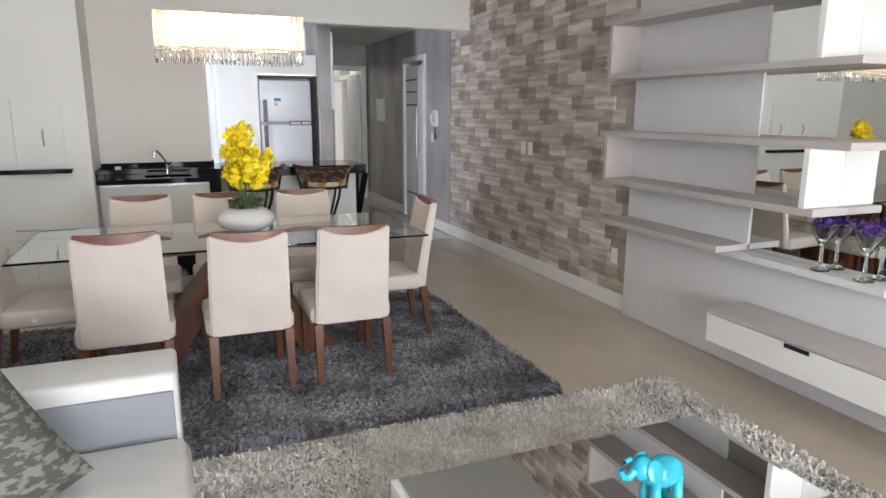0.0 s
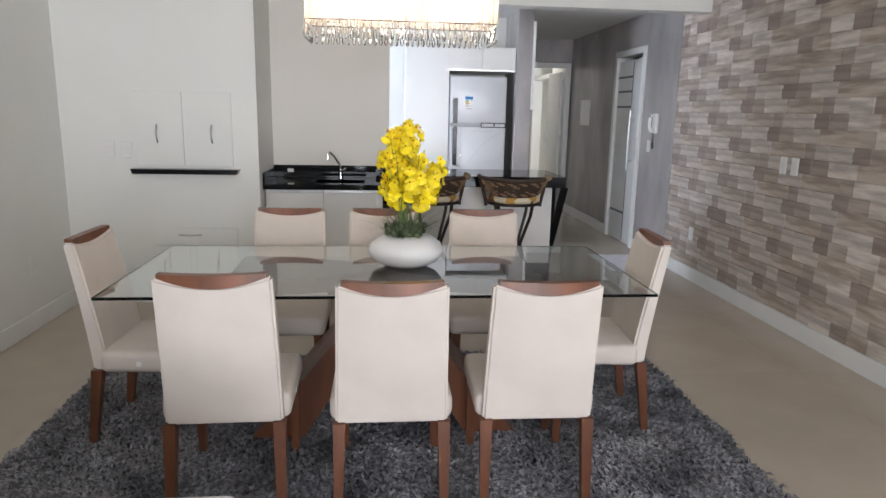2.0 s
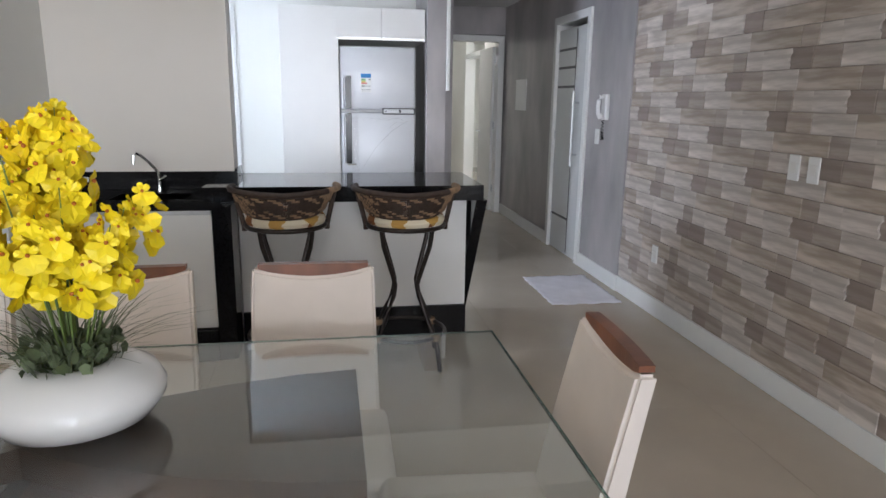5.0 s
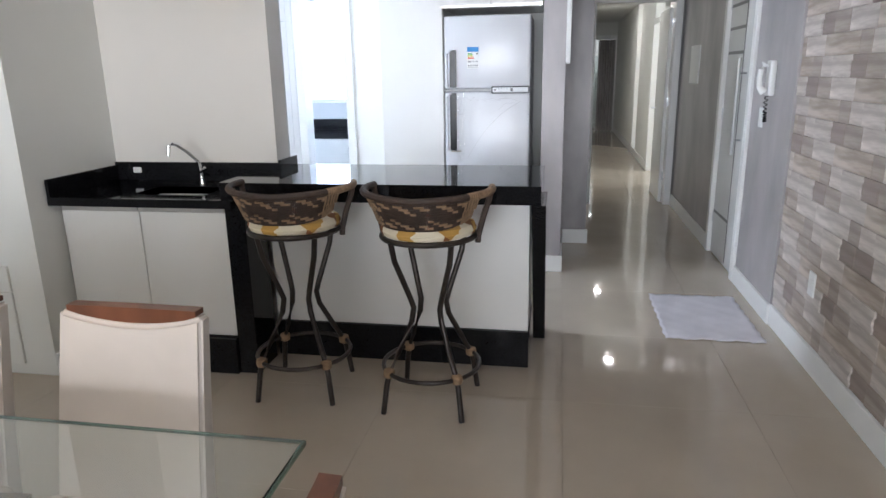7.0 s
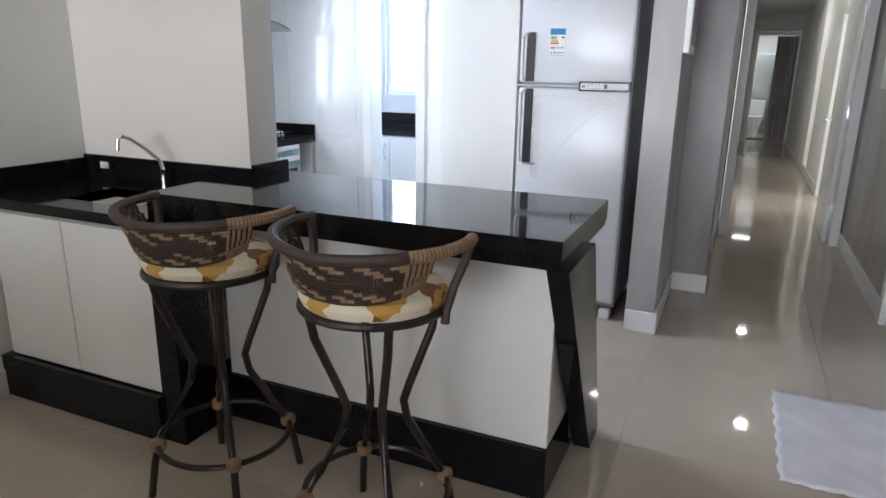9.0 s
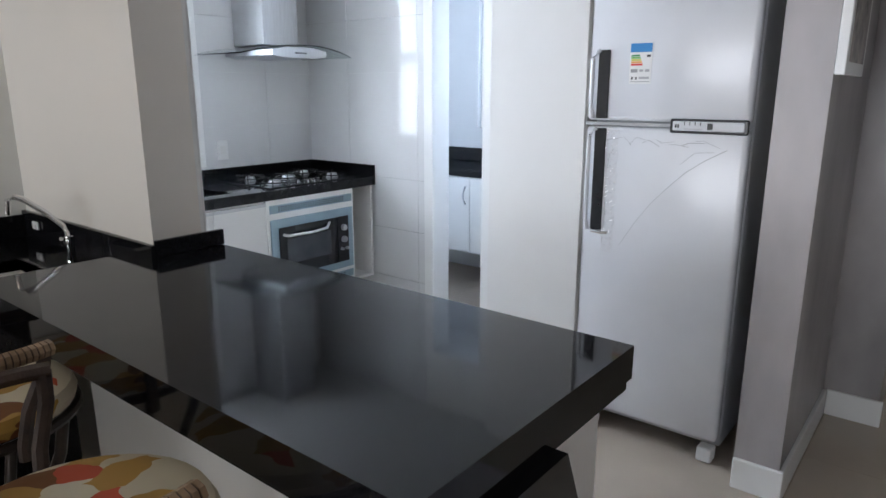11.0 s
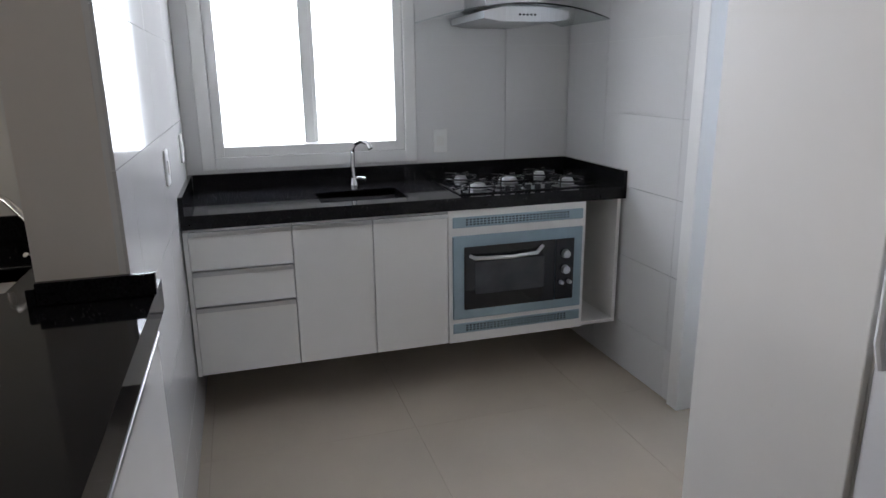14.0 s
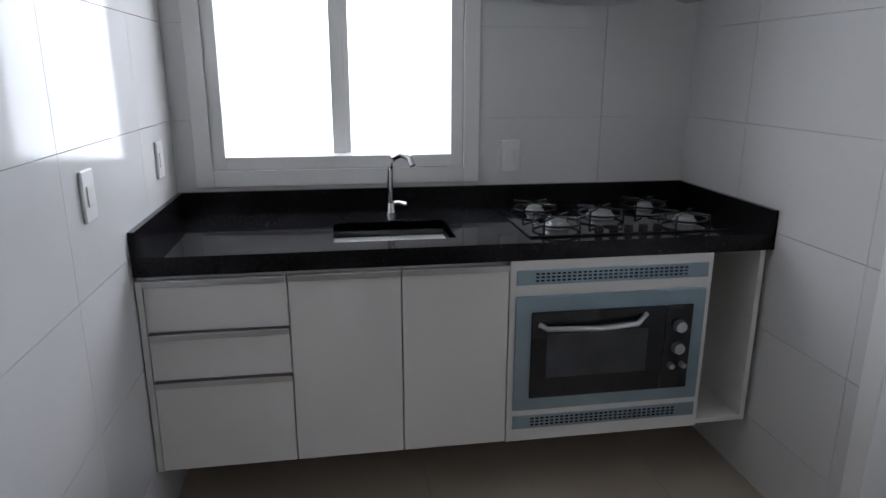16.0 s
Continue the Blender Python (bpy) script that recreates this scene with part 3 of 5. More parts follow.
for i in range(15):
    a = i * 2.4
    r = 0.015 + 0.125 * ((i * 0.37) % 1)
    topz = 0.565 - 1.7 * r + rnd.uniform(-0.04, 0.04)
    p = [Vector((0.2 * r * math.cos(a), 0.2 * r * math.sin(a), 0.13)), Vector((0.6 * r * math.cos(a), 0.6 * r * math.sin(a), 0.13 + topz * 0.45)),
         Vector((r * math.cos(a), r * math.sin(a), 0.08 + topz * 0.9)), Vector((1.15 * r * math.cos(a), 1.15 * r * math.sin(a), 0.1 + topz))]
    b = bmesh.new()
    tube(b, p, [0.003, 0.0025, 0.002, 0.001], 5)
    part("stem", b, M_STEM, vase)
    stems.append(p)
# one blossom: two wide lips and three small petals
me = bpy.data.meshes.new("blossom")
b = bmesh.new()
def petal(b, ang, length, width, cup):
    ca, sa = math.cos(ang), math.sin(ang)
    pts_ = [(0, 0, 0), (length * 0.45, -width * 0.5, cup * 0.4), (length * 0.85, -width * 0.42, cup), (length, 0, cup * 0.7), (length * 0.85, width * 0.42, cup), (length * 0.45, width * 0.5, cup * 0.4)]
    vs = [b.verts.new((x * ca - y * sa, x * sa + y * ca, z)) for x, y, z in pts_]
    mid = b.verts.new((length * 0.55 * ca, length * 0.55 * sa, cup * 0.9))
    for i in range(6):
        b.faces.new((vs[i], vs[(i + 1) % 6], mid))
petal(b, -math.pi / 2 - 0.42, 0.034, 0.036, 0.008)
petal(b, -math.pi / 2 + 0.42, 0.034, 0.036, 0.008)
petal(b, math.pi / 2, 0.019, 0.014, 0.006)
petal(b, math.pi / 2 + 1.1, 0.020, 0.014, 0.005)
petal(b, math.pi / 2 - 1.1, 0.020, 0.014, 0.005)
n_yellow = len(b.faces)
bmesh.ops.create_uvsphere(b, u_segments=6, v_segments=4, radius=0.0038, matrix=Matrix.Translation((0, 0, 0.006)))
b.faces.ensure_lookup_table()
for f in b.faces[n_yellow:]:
    f.material_index = 1
b.to_mesh(me)
b.free()
me.materials.append(M_PETAL)
me.materials.append(M_PETALRED)
for i in range(285):
    p = stems[i % len(stems)]
    f = rnd.uniform(0.32, 1.0)
    seg_ = min(2, int(f * 3))
    c = p[seg_].lerp(p[seg_ + 1], f * 3 - seg_)
    a = rnd.random() * math.tau
    off = rnd.uniform(0.01, 0.065) * (1.3 - 0.65 * f)
    c = c + Vector((math.cos(a) * off, math.sin(a) * off, rnd.uniform(-0.02, 0.02)))
    c.z = max(c.z, 0.26)
    ob = new("blossom", me)
    ob.parent = vase
    s = rnd.uniform(0.85, 1.25) * (1.15 - 0.25 * f)
    ob.matrix_basis = pose(*c, 90 + rnd.uniform(-35, 35), rnd.uniform(-25, 25), math.degrees(a) + 90 + rnd.uniform(-30, 30)) @ Matrix.Diagonal((s, s, s, 1))

# ---- chandelier ----
LX, LY, LZ = -0.115, 4.93, 1.815
lamp = thing("chandelier", (LX, LY, LZ), "rectangular pleated organza shade chandelier with hanging crystal drops, lit", "lamp")
m = bpy.data.materials.new("pleated_organza")
m.use_nodes = True
nt = m.node_tree
tr = nt.nodes.new("ShaderNodeBsdfTranslucent")
tp = nt.nodes.new("ShaderNodeBsdfTransparent")
df = nt.nodes.new("ShaderNodeBsdfDiffuse")
m1, m2 = nt.nodes.new("ShaderNodeMixShader"), nt.nodes.new("ShaderNodeMixShader")
wv = nt.nodes.new("ShaderNodeTexNoise")
wv.inputs["Scale"].default_value = 30
tc, mp_ = nt.nodes.new("ShaderNodeTexCoord"), nt.nodes.new("ShaderNodeMapping")
mp_.inputs["Scale"].default_value = (1, 1, 0.06)
nt.links.new(tc.outputs["Object"], mp_.inputs[0])
nt.links.new(mp_.outputs[0], wv.inputs["Vector"])
mr = nt.nodes.new("ShaderNodeMapRange")
mr.inputs[1].default_value, mr.inputs[2].default_value, mr.inputs[3].default_value, mr.inputs[4].default_value = 0.35, 0.65, 0.05, 0.4
nt.links.new(wv.outputs[0], mr.inputs[0])
tr.inputs[0].default_value = (0.9, 0.82, 0.74, 1)
df.inputs[0].default_value = (0.75, 0.68, 0.6, 1)
m1.inputs[0].default_value = 0.35
nt.links.new(tr.outputs[0], m1.inputs[1])
nt.links.new(df.outputs[0], m1.inputs[2])
nt.links.new(mr.outputs[0], m2.inputs[0])
nt.links.new(m1.outputs[0], m2.inputs[1])
nt.links.new(tp.outputs[0], m2.inputs[2])
nt.links.new(m2.outputs[0], nt.nodes["Material Output"].inputs[0])
M_ORGANZA = m
HW, HD = 0.40, 0.13
for n, f0, f1 in (("shade_front", (-HW, -HD), (HW, -HD)), ("shade_back", (HW, HD), (-HW, HD)), ("shade_side", (HW, -HD), (HW, HD)), ("shade_side", (-HW, HD), (-HW, -HD))):
    b = bmesh.new()
    length = math.dist(f0, f1)
    k = max(8, int(length * 220))
    nx, ny = (f1[1] - f0[1]) / length, -(f1[0] - f0[0]) / length
    lo_, hi_ = [], []
    for i in range(k + 1):
        f = i / k
        w = (0.0025 * math.sin(i * 1.9) + 0.002 * math.sin(i * 0.7)) if 0 < i < k else 0
        x, y = f0[0] + (f1[0] - f0[0]) * f + nx * w, f0[1] + (f1[1] - f0[1]) * f + ny * w
        lo_.append(b.verts.new((x, y, 0)))
        hi_.append(b.verts.new((x, y, 0.19)))
    for i in range(k):
        b.faces.new((lo_[i], lo_[i + 1], hi_[i + 1], hi_[i]))
    part(n, b, M_ORGANZA, lamp, "pleated cream organza")
b = bmesh.new()
for z in (0.0, 0.188):
    tube(b, [(-HW, -HD, z), (HW, -HD, z), (HW, HD, z), (-HW, HD, z)], 0.003, 6, closed=True)
tube(b, [(-HW, 0, 0.188), (HW, 0, 0.188)], 0.004)
tube(b, [(-0.25, 0, 0.188), (-0.25, 0, HC - LZ)], 0.0015, 6)
tube(b, [(0.25, 0, 0.188), (0.25, 0, HC - LZ)], 0.0015, 6)
part("frame", b, M_CHROME, lamp, "chrome wire frame")
for i in range(5):
    x = -0.3 + i * 0.15
    part("bulb", lathe(bmesh.new(), [(0.002, 0.03), (0.014, 0.045), (0.019, 0.07), (0.016, 0.095), (0.009, 0.11), (0.009, 0.15)], 12, (x, 0, 0)), M_BULB, lamp, "lit warm bulb", rounded=True)
drop_bm = bmesh.new()
lathe(drop_bm, [(0.001, 0.0), (0.0035, -0.004), (0.0035, -0.010), (0.001, -0.015), (0.0045, -0.021), (0.001, -0.028), (0.0065, -0.045), (0.009, -0.058), (0.006, -0.070), (0.001, -0.075)], 6)
dm = bpy.data.meshes.new("crystal_drop")
drop_bm.to_mesh(dm)
drop_bm.free()
dm.materials.append(M_CRYSTAL)
spots = [(-HW + 0.024 * i, -HD) for i in range(33)] + [(-HW + 0.024 * i, HD) for i in range(33)] + [(-HW, -HD + 0.026 * i) for i in range(1, 10)] + [(HW, -HD + 0.026 * i) for i in range(1, 10)]
for x, y in spots:
    ob = new("crystal_drop", dm)
    ob.parent = lamp
    ob.matrix_basis = pose(x, y, -0.003, 0, 0, (x * 400) % 90)
for i in range(3):
    glow_lamp = new("chandelier_light", bpy.data.lights.new("chandelier_light", "POINT"))
    glow_lamp.data.energy, glow_lamp.data.color, glow_lamp.data.shadow_soft_size = 3.0, (1, 0.86, 0.68), 0.02
    glow_lamp.location = (LX - 0.225 + i * 0.225, LY, LZ + 0.07)

# ---- sofa ----
sofa = thing("sofa", (-1.225, 2.0, 0), "white leather sofa with grey suede arm panels beside the ivory rug", "sofa")
SX, SY = 1.3, -2.0
def sb(n, lo, hi, mat, bev, label=""):
    return block(n, tuple(a + d for a, d in zip(lo, (SX, SY, 0))), tuple(a + d for a, d in zip(hi, (SX, SY, 0))), mat, sofa, label, bev)
sb("arm", (-1.75, 2.99, 0.06), (-0.585, 3.25, 0.635), M_LEATHER, 0.02, "squared white leather arm")
sb("arm_panel", (-1.5, 2.975, 0.30), (-0.60, 2.989, 0.575), M_VELVET, 0.004, "grey suede inner arm panel")
sb("seat_cushion", (-1.55, 1.95, 0.25), (-0.56, 2.97, 0.43), M_LEATHER, 0.05, "white leather seat cushion")
sb("seat_cushion", (-1.55, 0.9, 0.25), (-0.56, 1.94, 0.43), M_LEATHER, 0.05, "white leather seat cushion")
sb("base", (-2.05, 0.7, 0.06), (-0.62, 2.98, 0.24), M_LEATHER, 0.01, "white leather base")
sb("backrest", (-1.95, 0.7, 0.06), (-1.72, 3.2, 0.95), M_LEATHER, 0.05, "white leather backrest")
for yy in (2.0, 0.95):
    b = bmesh.new()
    ny_, nz_ = 14, 10
    g = {}
    for s_ in (0, 1):
        for i in range(ny_ + 1):
            for j in range(nz_ + 1):
                u, v = i / ny_ * 2 - 1, j / nz_ * 2 - 1
                puff = (1 - u ** 8) * (1 - v ** 6) * 0.13 + 0.012 * math.sin(u * 9) * math.cos(v * 5)
                x = -1.37 + (puff * 1.8 if s_ else -0.14) + 0.06 - 0.12 * (v + 1) / 2
                g[s_, i, j] = b.verts.new((x + SX, yy + 0.5 + u * 0.49 + SY, 0.76 + v * 0.35))
    for s_ in (0, 1):
        for i in range(ny_):
            for j in range(nz_):
                q = [g[s_, i, j], g[s_, i + 1, j], g[s_, i + 1, j + 1], g[s_, i, j + 1]]
                b.faces.new(q)
    for i in range(ny_):
        for j in (0, nz_):
            b.faces.new((g[0, i, j], g[0, i + 1, j], g[1, i + 1, j], g[1, i, j]))
    for j in range(nz_):
        for i in (0, ny_):
            b.faces.new((g[0, i, j], g[0, i, j + 1], g[1, i, j + 1], g[1, i, j]))
    part("back_cushion", b, M_LEATHER, sofa, "plump creased white leather back cushion", rounded=True)

M_DAMASK = material("grey_damask_velvet", (0.095, 0.092, 0.082), 0.75, vary=0.1, scale=30, tint=(0.19, 0.185, 0.165), stretch=(1, 1, 2.4), bump=0.3, bump_scale=260)
for n_ in M_DAMASK.node_tree.nodes:
    if n_.type == "MAP_RANGE" and abs(n_.inputs[1].default_value - 0.3) < 0.01:
        n_.inputs[1].default_value, n_.inputs[2].default_value = 0.50, 0.56
pillow = thing("throw_pillow", (-1.07, 2.64, 0.375), "grey damask throw pillow leaning on the sofa arm", "pillow")
b = bmesh.new()
g = {}
for s_ in (-1, 1):
    for i in range(13):
        for j in range(13):
            u, v = i / 6 - 1, j / 6 - 1
            e = (1 - u ** 4) * (1 - v ** 4)
            g[s_, i, j] = b.verts.new((u * 0.25 * (1 - 0.06 * (1 - v * v)), s_ * (0.004 + 0.085 * e ** 0.7), v * 0.25 * (1 - 0.06 * (1 - u * u))))
for s_ in (-1, 1):
    for i in range(12):
        for j in range(12):
            b.faces.new((g[s_, i, j], g[s_, i + 1, j], g[s_, i + 1, j + 1], g[s_, i, j + 1]))
for i in range(12):
    for j in (0, 12):
        b.faces.new((g[-1, i, j], g[-1, i + 1, j], g[1, i + 1, j], g[1, i, j]))
        b.faces.new((g[-1, j, i], g[-1, j, i + 1], g[1, j, i + 1], g[1, j, i]))
bmesh.ops.transform(b, matrix=pose(0, 0.0, 0.225, -28, -24, 28), verts=b.verts)
part("cover", b, M_DAMASK, pillow, rounded=True)

# ---- rugs ----
def shag(name, label, x0, x1, y0, y1, mat, count, length, seed):
    t = thing(name, ((x0 + x1) / 2, (y0 + y1) / 2, 0), label, "rug")
    cx, cy = (x0 + x1) / 2, (y0 + y1) / 2
    block("backing", (x0 - cx, y0 - cy, 0.0), (x1 - cx, y1 - cy, 0.012), mat, t, bevel=0.003)
    r = np.random.default_rng(seed)
    x = r.uniform(x0 - cx, x1 - cx, count)
    y = r.uniform(y0 - cy, y1 - cy, count)
    flow = 3.2 * np.sin(x * 2.1 + 1.3 * np.sin(y * 1.7)) + 2.2 * np.cos(y * 2.9 + x)
    a = flow + r.normal(0, 0.8, count)
    lean = length * r.uniform(0.4, 1.0, count)
    h = 0.012 + length * r.uniform(0.25, 0.75, count)
    w = r.uniform(0.003, 0.0065, count) * (length / 0.04)
    dx, dy = np.cos(a), np.sin(a)
    v = np.empty((count, 5, 3))
    v[:, 0] = np.stack([x - dy * w, y + dx * w, np.full(count, 0.01)], 1)
    v[:, 1] = np.stack([x + dy * w, y - dx * w, np.full(count, 0.01)], 1)
    v[:, 2] = np.stack([x + dx * lean * 0.45 + dy * w, y + dy * lean * 0.45 - dx * w, h], 1)
    v[:, 3] = np.stack([x + dx * lean * 0.45 - dy * w, y + dy * lean * 0.45 + dx * w, h], 1)
    v[:, 4] = np.stack([x + dx * lean, y + dy * lean, h * 0.85], 1)
    i = np.arange(count)[:, None] * 5
    faces = (i + [0, 1, 2, 3]).tolist() + (i + [3, 2, 4]).tolist()
    me = bpy.data.meshes.new("shag")
    me.from_pydata(v.reshape(-1, 3).tolist(), [], faces)
    me.materials.append(mat)
    ob = new("shag", me)
    ob.parent = t
    tagged(ob, kind="stuff")
    return t


shag("shag_rug", "dark grey shaggy rug under the dining table", -1.72, 1.36, 3.56, 5.62, M_RUG, 95000, 0.055, 3)
shag("ivory_rug", "ivory shaggy rug under the coffee table", -1.1, 1.98, 0.6, 3.50, M_RUG2, 60000, 0.04, 4)

# ---- coffee table and elephant ----
ct = thing("coffee_table", (0.69, 1.98, 0), "low mirrored coffee table with a white frame on the ivory rug", "table")
block("frame", (-0.60, -0.6, 0.02), (0.62, 0.6, 0.34), M_WHITE, ct, "white lacquered frame", 0.004)
block("mirror_top", (-0.58, -0.58, 0.342), (0.60, 0.58, 0.35), M_MIRROR, ct, "bronze mirror top")
ele = thing("elephant_figurine", (0.80, 2.19, 0.35), "glossy turquoise ceramic elephant on the coffee table", "figurine")
b = bmesh.new()
bmesh.ops.create_uvsphere(b, u_segments=20, v_segments=14, radius=1, matrix=Matrix.Translation((0.02, 0, 0.075)) @ Matrix.Diagonal((0.07, 0.045, 0.05, 1)))
bmesh.ops.create_uvsphere(b, u_segments=16, v_segments=12, radius=1, matrix=Matrix.Translation((-0.055, 0, 0.10)) @ Matrix.Diagonal((0.036, 0.034, 0.036, 1)))
for s_ in (-1, 1):
    bmesh.ops.create_uvsphere(b, u_segments=14, v_segments=10, radius=1, matrix=pose(-0.04, s_ * 0.038, 0.105, 20 * s_, 0, 0) @ Matrix.Diagonal((0.028, 0.008, 0.034, 1)))
    for x in (-0.02, 0.06):
        tube(b, [(x, s_ * 0.026, 0.0), (x, s_ * 0.024, 0.03), (x, s_ * 0.02, 0.07)], [0.017, 0.015, 0.018], 10)
tube(b, [(-0.085, 0, 0.10), (-0.105, 0, 0.08), (-0.125, 0, 0.085), (-0.135, 0, 0.11), (-0.12, 0, 0.135), (-0.10, 0, 0.14)], [0.014, 0.012, 0.010, 0.009, 0.008, 0.007], 10)
part("body", b, M_TURQ, ele, rounded=True)

# ---- wall unit with mirror, shelves and console ----
unit = thing("wall_unit", (2.5, 3.56, 0), "pale grey wall unit with taupe shelves and a mirror", "shelving")
def ub(n, lo, hi, mat, label="", bev=0.002):
    return block(n, tuple(a - d for a, d in zip(lo, (2.5, 3.5, 0))), tuple(a - d for a, d in zip(hi, (2.5, 3.5, 0))), mat, unit, label, bev)
ub("back_panel", (2.53, 0.6, 0.002), (2.609, 4.55, 0.70), M_PANEL, "pale grey back panel")
ub("back_panel", (2.53, 3.47, 0.70), (2.609, 4.55, 2.55), M_PANEL, "pale grey back panel")
ub("back_panel", (2.545, 0.6, 2.45), (2.609, 3.47, 2.55), M_PANEL)
ub("ledge", (2.43, 2.6, 0.662), (2.5295, 3.7, 0.700), M_PANEL, "pale grey ledge under the mirror")
ub("mirror", (2.54, 0.6, 0.702), (2.609, 3.468, 2.45), M_MIRROR, "tall wall mirror", 0)
for z, y0, y1 in ((0.72, 3.47, 4.56), (1.005, 2.9, 4.56), (1.325, 2.75, 4.62), (1.70, 2.75, 4.56), (2.05, 2.75, 4.62)):
    ub("shelf", (2.30, y0, z - 0.018), (2.5395, y1, z + 0.018), M_TAUPE, "taupe laminate shelf")
for z0, z1 in ((1.023, 1.307), (1.718, 2.032)):
    ub("side_board", (2.30, 4.525, z0), (2.5295, 4.56, z1), M_TAUPE, "taupe upright between shelves")
    ub("end_board", (2.30, 2.95, z0), (2.5395, 2.985, z1), M_WHITE, "white upright between shelves")
console = thing("tv_console", (2.35, 2.54, 0.222), "white floating drawer console under the mirror", "cabinet")
block("body", (-0.12, -1.3, 0.0), (0.17, 0.93, 0.165), M_WHITE, console, bevel=0.003)
block("top", (-0.14, -1.31, 0.166), (0.178, 0.94, 0.182), M_TAUPE, console, "taupe top board", 0.002)
block("drawer_front", (-0.136, -1.29, 0.004), (-0.121, 0.925, 0.160), M_WHITE, console, "glossy white drawer front", 0.002)
block("drawer_pull", (-0.141, 0.28, 0.135), (-0.1365, 0.42, 0.1585), M_DARK, console, "dark finger pull", 0.002)
for y in (3.03, 2.80):
    g_ = thing("glass_vase", (2.485, y, 0.7005), "clear glass goblet vase with purple flowers on the mirror ledge", "vase", "goblet vases")
    part("goblet", lathe(bmesh.new(), [(0.045, 0), (0.045, 0.006), (0.01, 0.02), (0.008, 0.12), (0.03, 0.15), (0.06, 0.21), (0.065, 0.235), (0.062, 0.235), (0.055, 0.21), (0.02, 0.155)], 24), M_GLASS, g_, rounded=True)
    b = bmesh.new()
    for i in range(60):
        m_ = pose(rnd.gauss(0, 0.03), rnd.gauss(0, 0.03), 0.25 + rnd.gauss(0, 0.018), rnd.uniform(0, 360), rnd.uniform(0, 360), 0)
        b.faces.new([b.verts.new(m_ @ Vector(v)) for v in ((-0.015, 0, 0), (0, -0.012, 0.004), (0.015, 0, 0), (0, 0.014, 0.006))])
    part("petals", b, M_PURPLE, g_, "dark purple petals", kind="stuff")

# ---- painting on the left wall ----
art = thing("painting", (XL + 0.002, 5.28, 1.21), "framed bright abstract painting in orange, green and blue", "picture")
block("canvas", (0.0, -0.49, 0.04), (0.02, 0.49, 0.96), material("orange_paint", (0.75, 0.36, 0.08), 0.5, vary=0.3, scale=7, tint=(0.75, 0.55, 0.2)), art)
for lo, hi in (((0, -0.53, 0), (0.03, 0.53, 0.04)), ((0, -0.53, 0.96), (0.03, 0.53, 1.0)), ((0, -0.53, 0.04), (0.03, -0.49, 0.96)), ((0, 0.49, 0.04), (0.03, 0.53, 0.96))):
    block("frame", lo, hi, M_TRIM, art, "white frame", 0.003)
for lo, hi, c in (((-0.49, 0.04), (0.49, 0.34), (0.05, 0.14, 0.3)), ((-0.1, 0.34), (0.49, 0.44), (0.45, 0.6, 0.62)), ((0.25, 0.44), (0.49, 0.66), (0.75, 0.12, 0.08)), ((0.05, 0.6), (0.4, 0.75), (0.15, 0.42, 0.12))):
    m_ = material("paint_patch", c, 0.5, vary=0.3, scale=9)
    b = bmesh.new()
    rr_ = [(lo[0] + (hi[0] - lo[0]) * f, lo[1] + 0.02 * math.sin(f * 9)) for f in (0, 0.25, 0.5, 0.75, 1)] + [(lo[0] + (hi[0] - lo[0]) * f, hi[1] + 0.03 * math.sin(f * 7 + 1)) for f in (1, 0.75, 0.5, 0.25, 0)]
    rr_ = [(min(0.49, max(-0.49, a)), min(0.955, max(0.041, z))) for a, z in rr_]
    prism(b, rr_, "x", 0.0202, 0.0215)
    part("colour_patch", b, m_, art)

# ---- barbecue column: doors, granite shelf ----
def pull(parent, x, y, z, vertical=True, length=0.13, axis="y"):
    b = bmesh.new()
    pts_ = []
    for i in range(9):
        f = i / 8
        d = -0.03 * math.sin(f * math.pi)
        s_ = (f - 0.5) * length
        if axis == "y":
            pts_.append((x, y + d, z + s_) if vertical else (x + s_, y + d, z))
        else:
            pts_.append((x - d, y, z + s_) if vertical else (x - d, y + s_, z))
    tube(b, pts_, 0.006, 8)
    part("handle", b, M_STEEL, parent, "bowed steel handle", rounded=True)


grill = thing("barbecue_cupboard", (-1.61, YCOL, 1.02), "white two-door cupboard over a black granite shelf on the column", "cabinet")
for x0, x1, hx in ((-0.33, -0.001, -0.18), (0.001, 0.34, 0.2)):
    d = block("door", (x0, -0.016, 0.005), (x1, -0.001, 0.53), M_WALL, grill, "flush white door", 0.002)
    pull(grill, hx, -0.016, 0.235)
shelf = thing("granite_shelf", (-1.585, YCOL, 0.972), "black granite shelf with slanting ends on the white column", "shelf")
b = bmesh.new()
prism(b, [(-0.37, 0.0), (0.35, 0.0), (0.365, 0.035), (-0.385, 0.035)], "y", -0.09, -0.001)
part("board", b, M_BLACK, shelf)
low = thing("low_cupboard", (-1.60, YCOL, 0.0), "flush white low cupboard in the column with steel handles", "cabinet")
block("drawer", (-0.26, -0.016, 0.44), (0.34, -0.001, 0.57), M_WALL, low, "flush white drawer", 0.002)
pull(low, 0.0, -0.016, 0.52, vertical=False, length=0.16)
for x0, x1, hx in ((-0.26, 0.039, -0.15), (0.041, 0.34, 0.2)):
    block("door", (x0, -0.016, 0.06), (x1, -0.001, 0.435), M_WALL, low, "flush white door", 0.002)
    pull(low, hx, -0.016, 0.32)


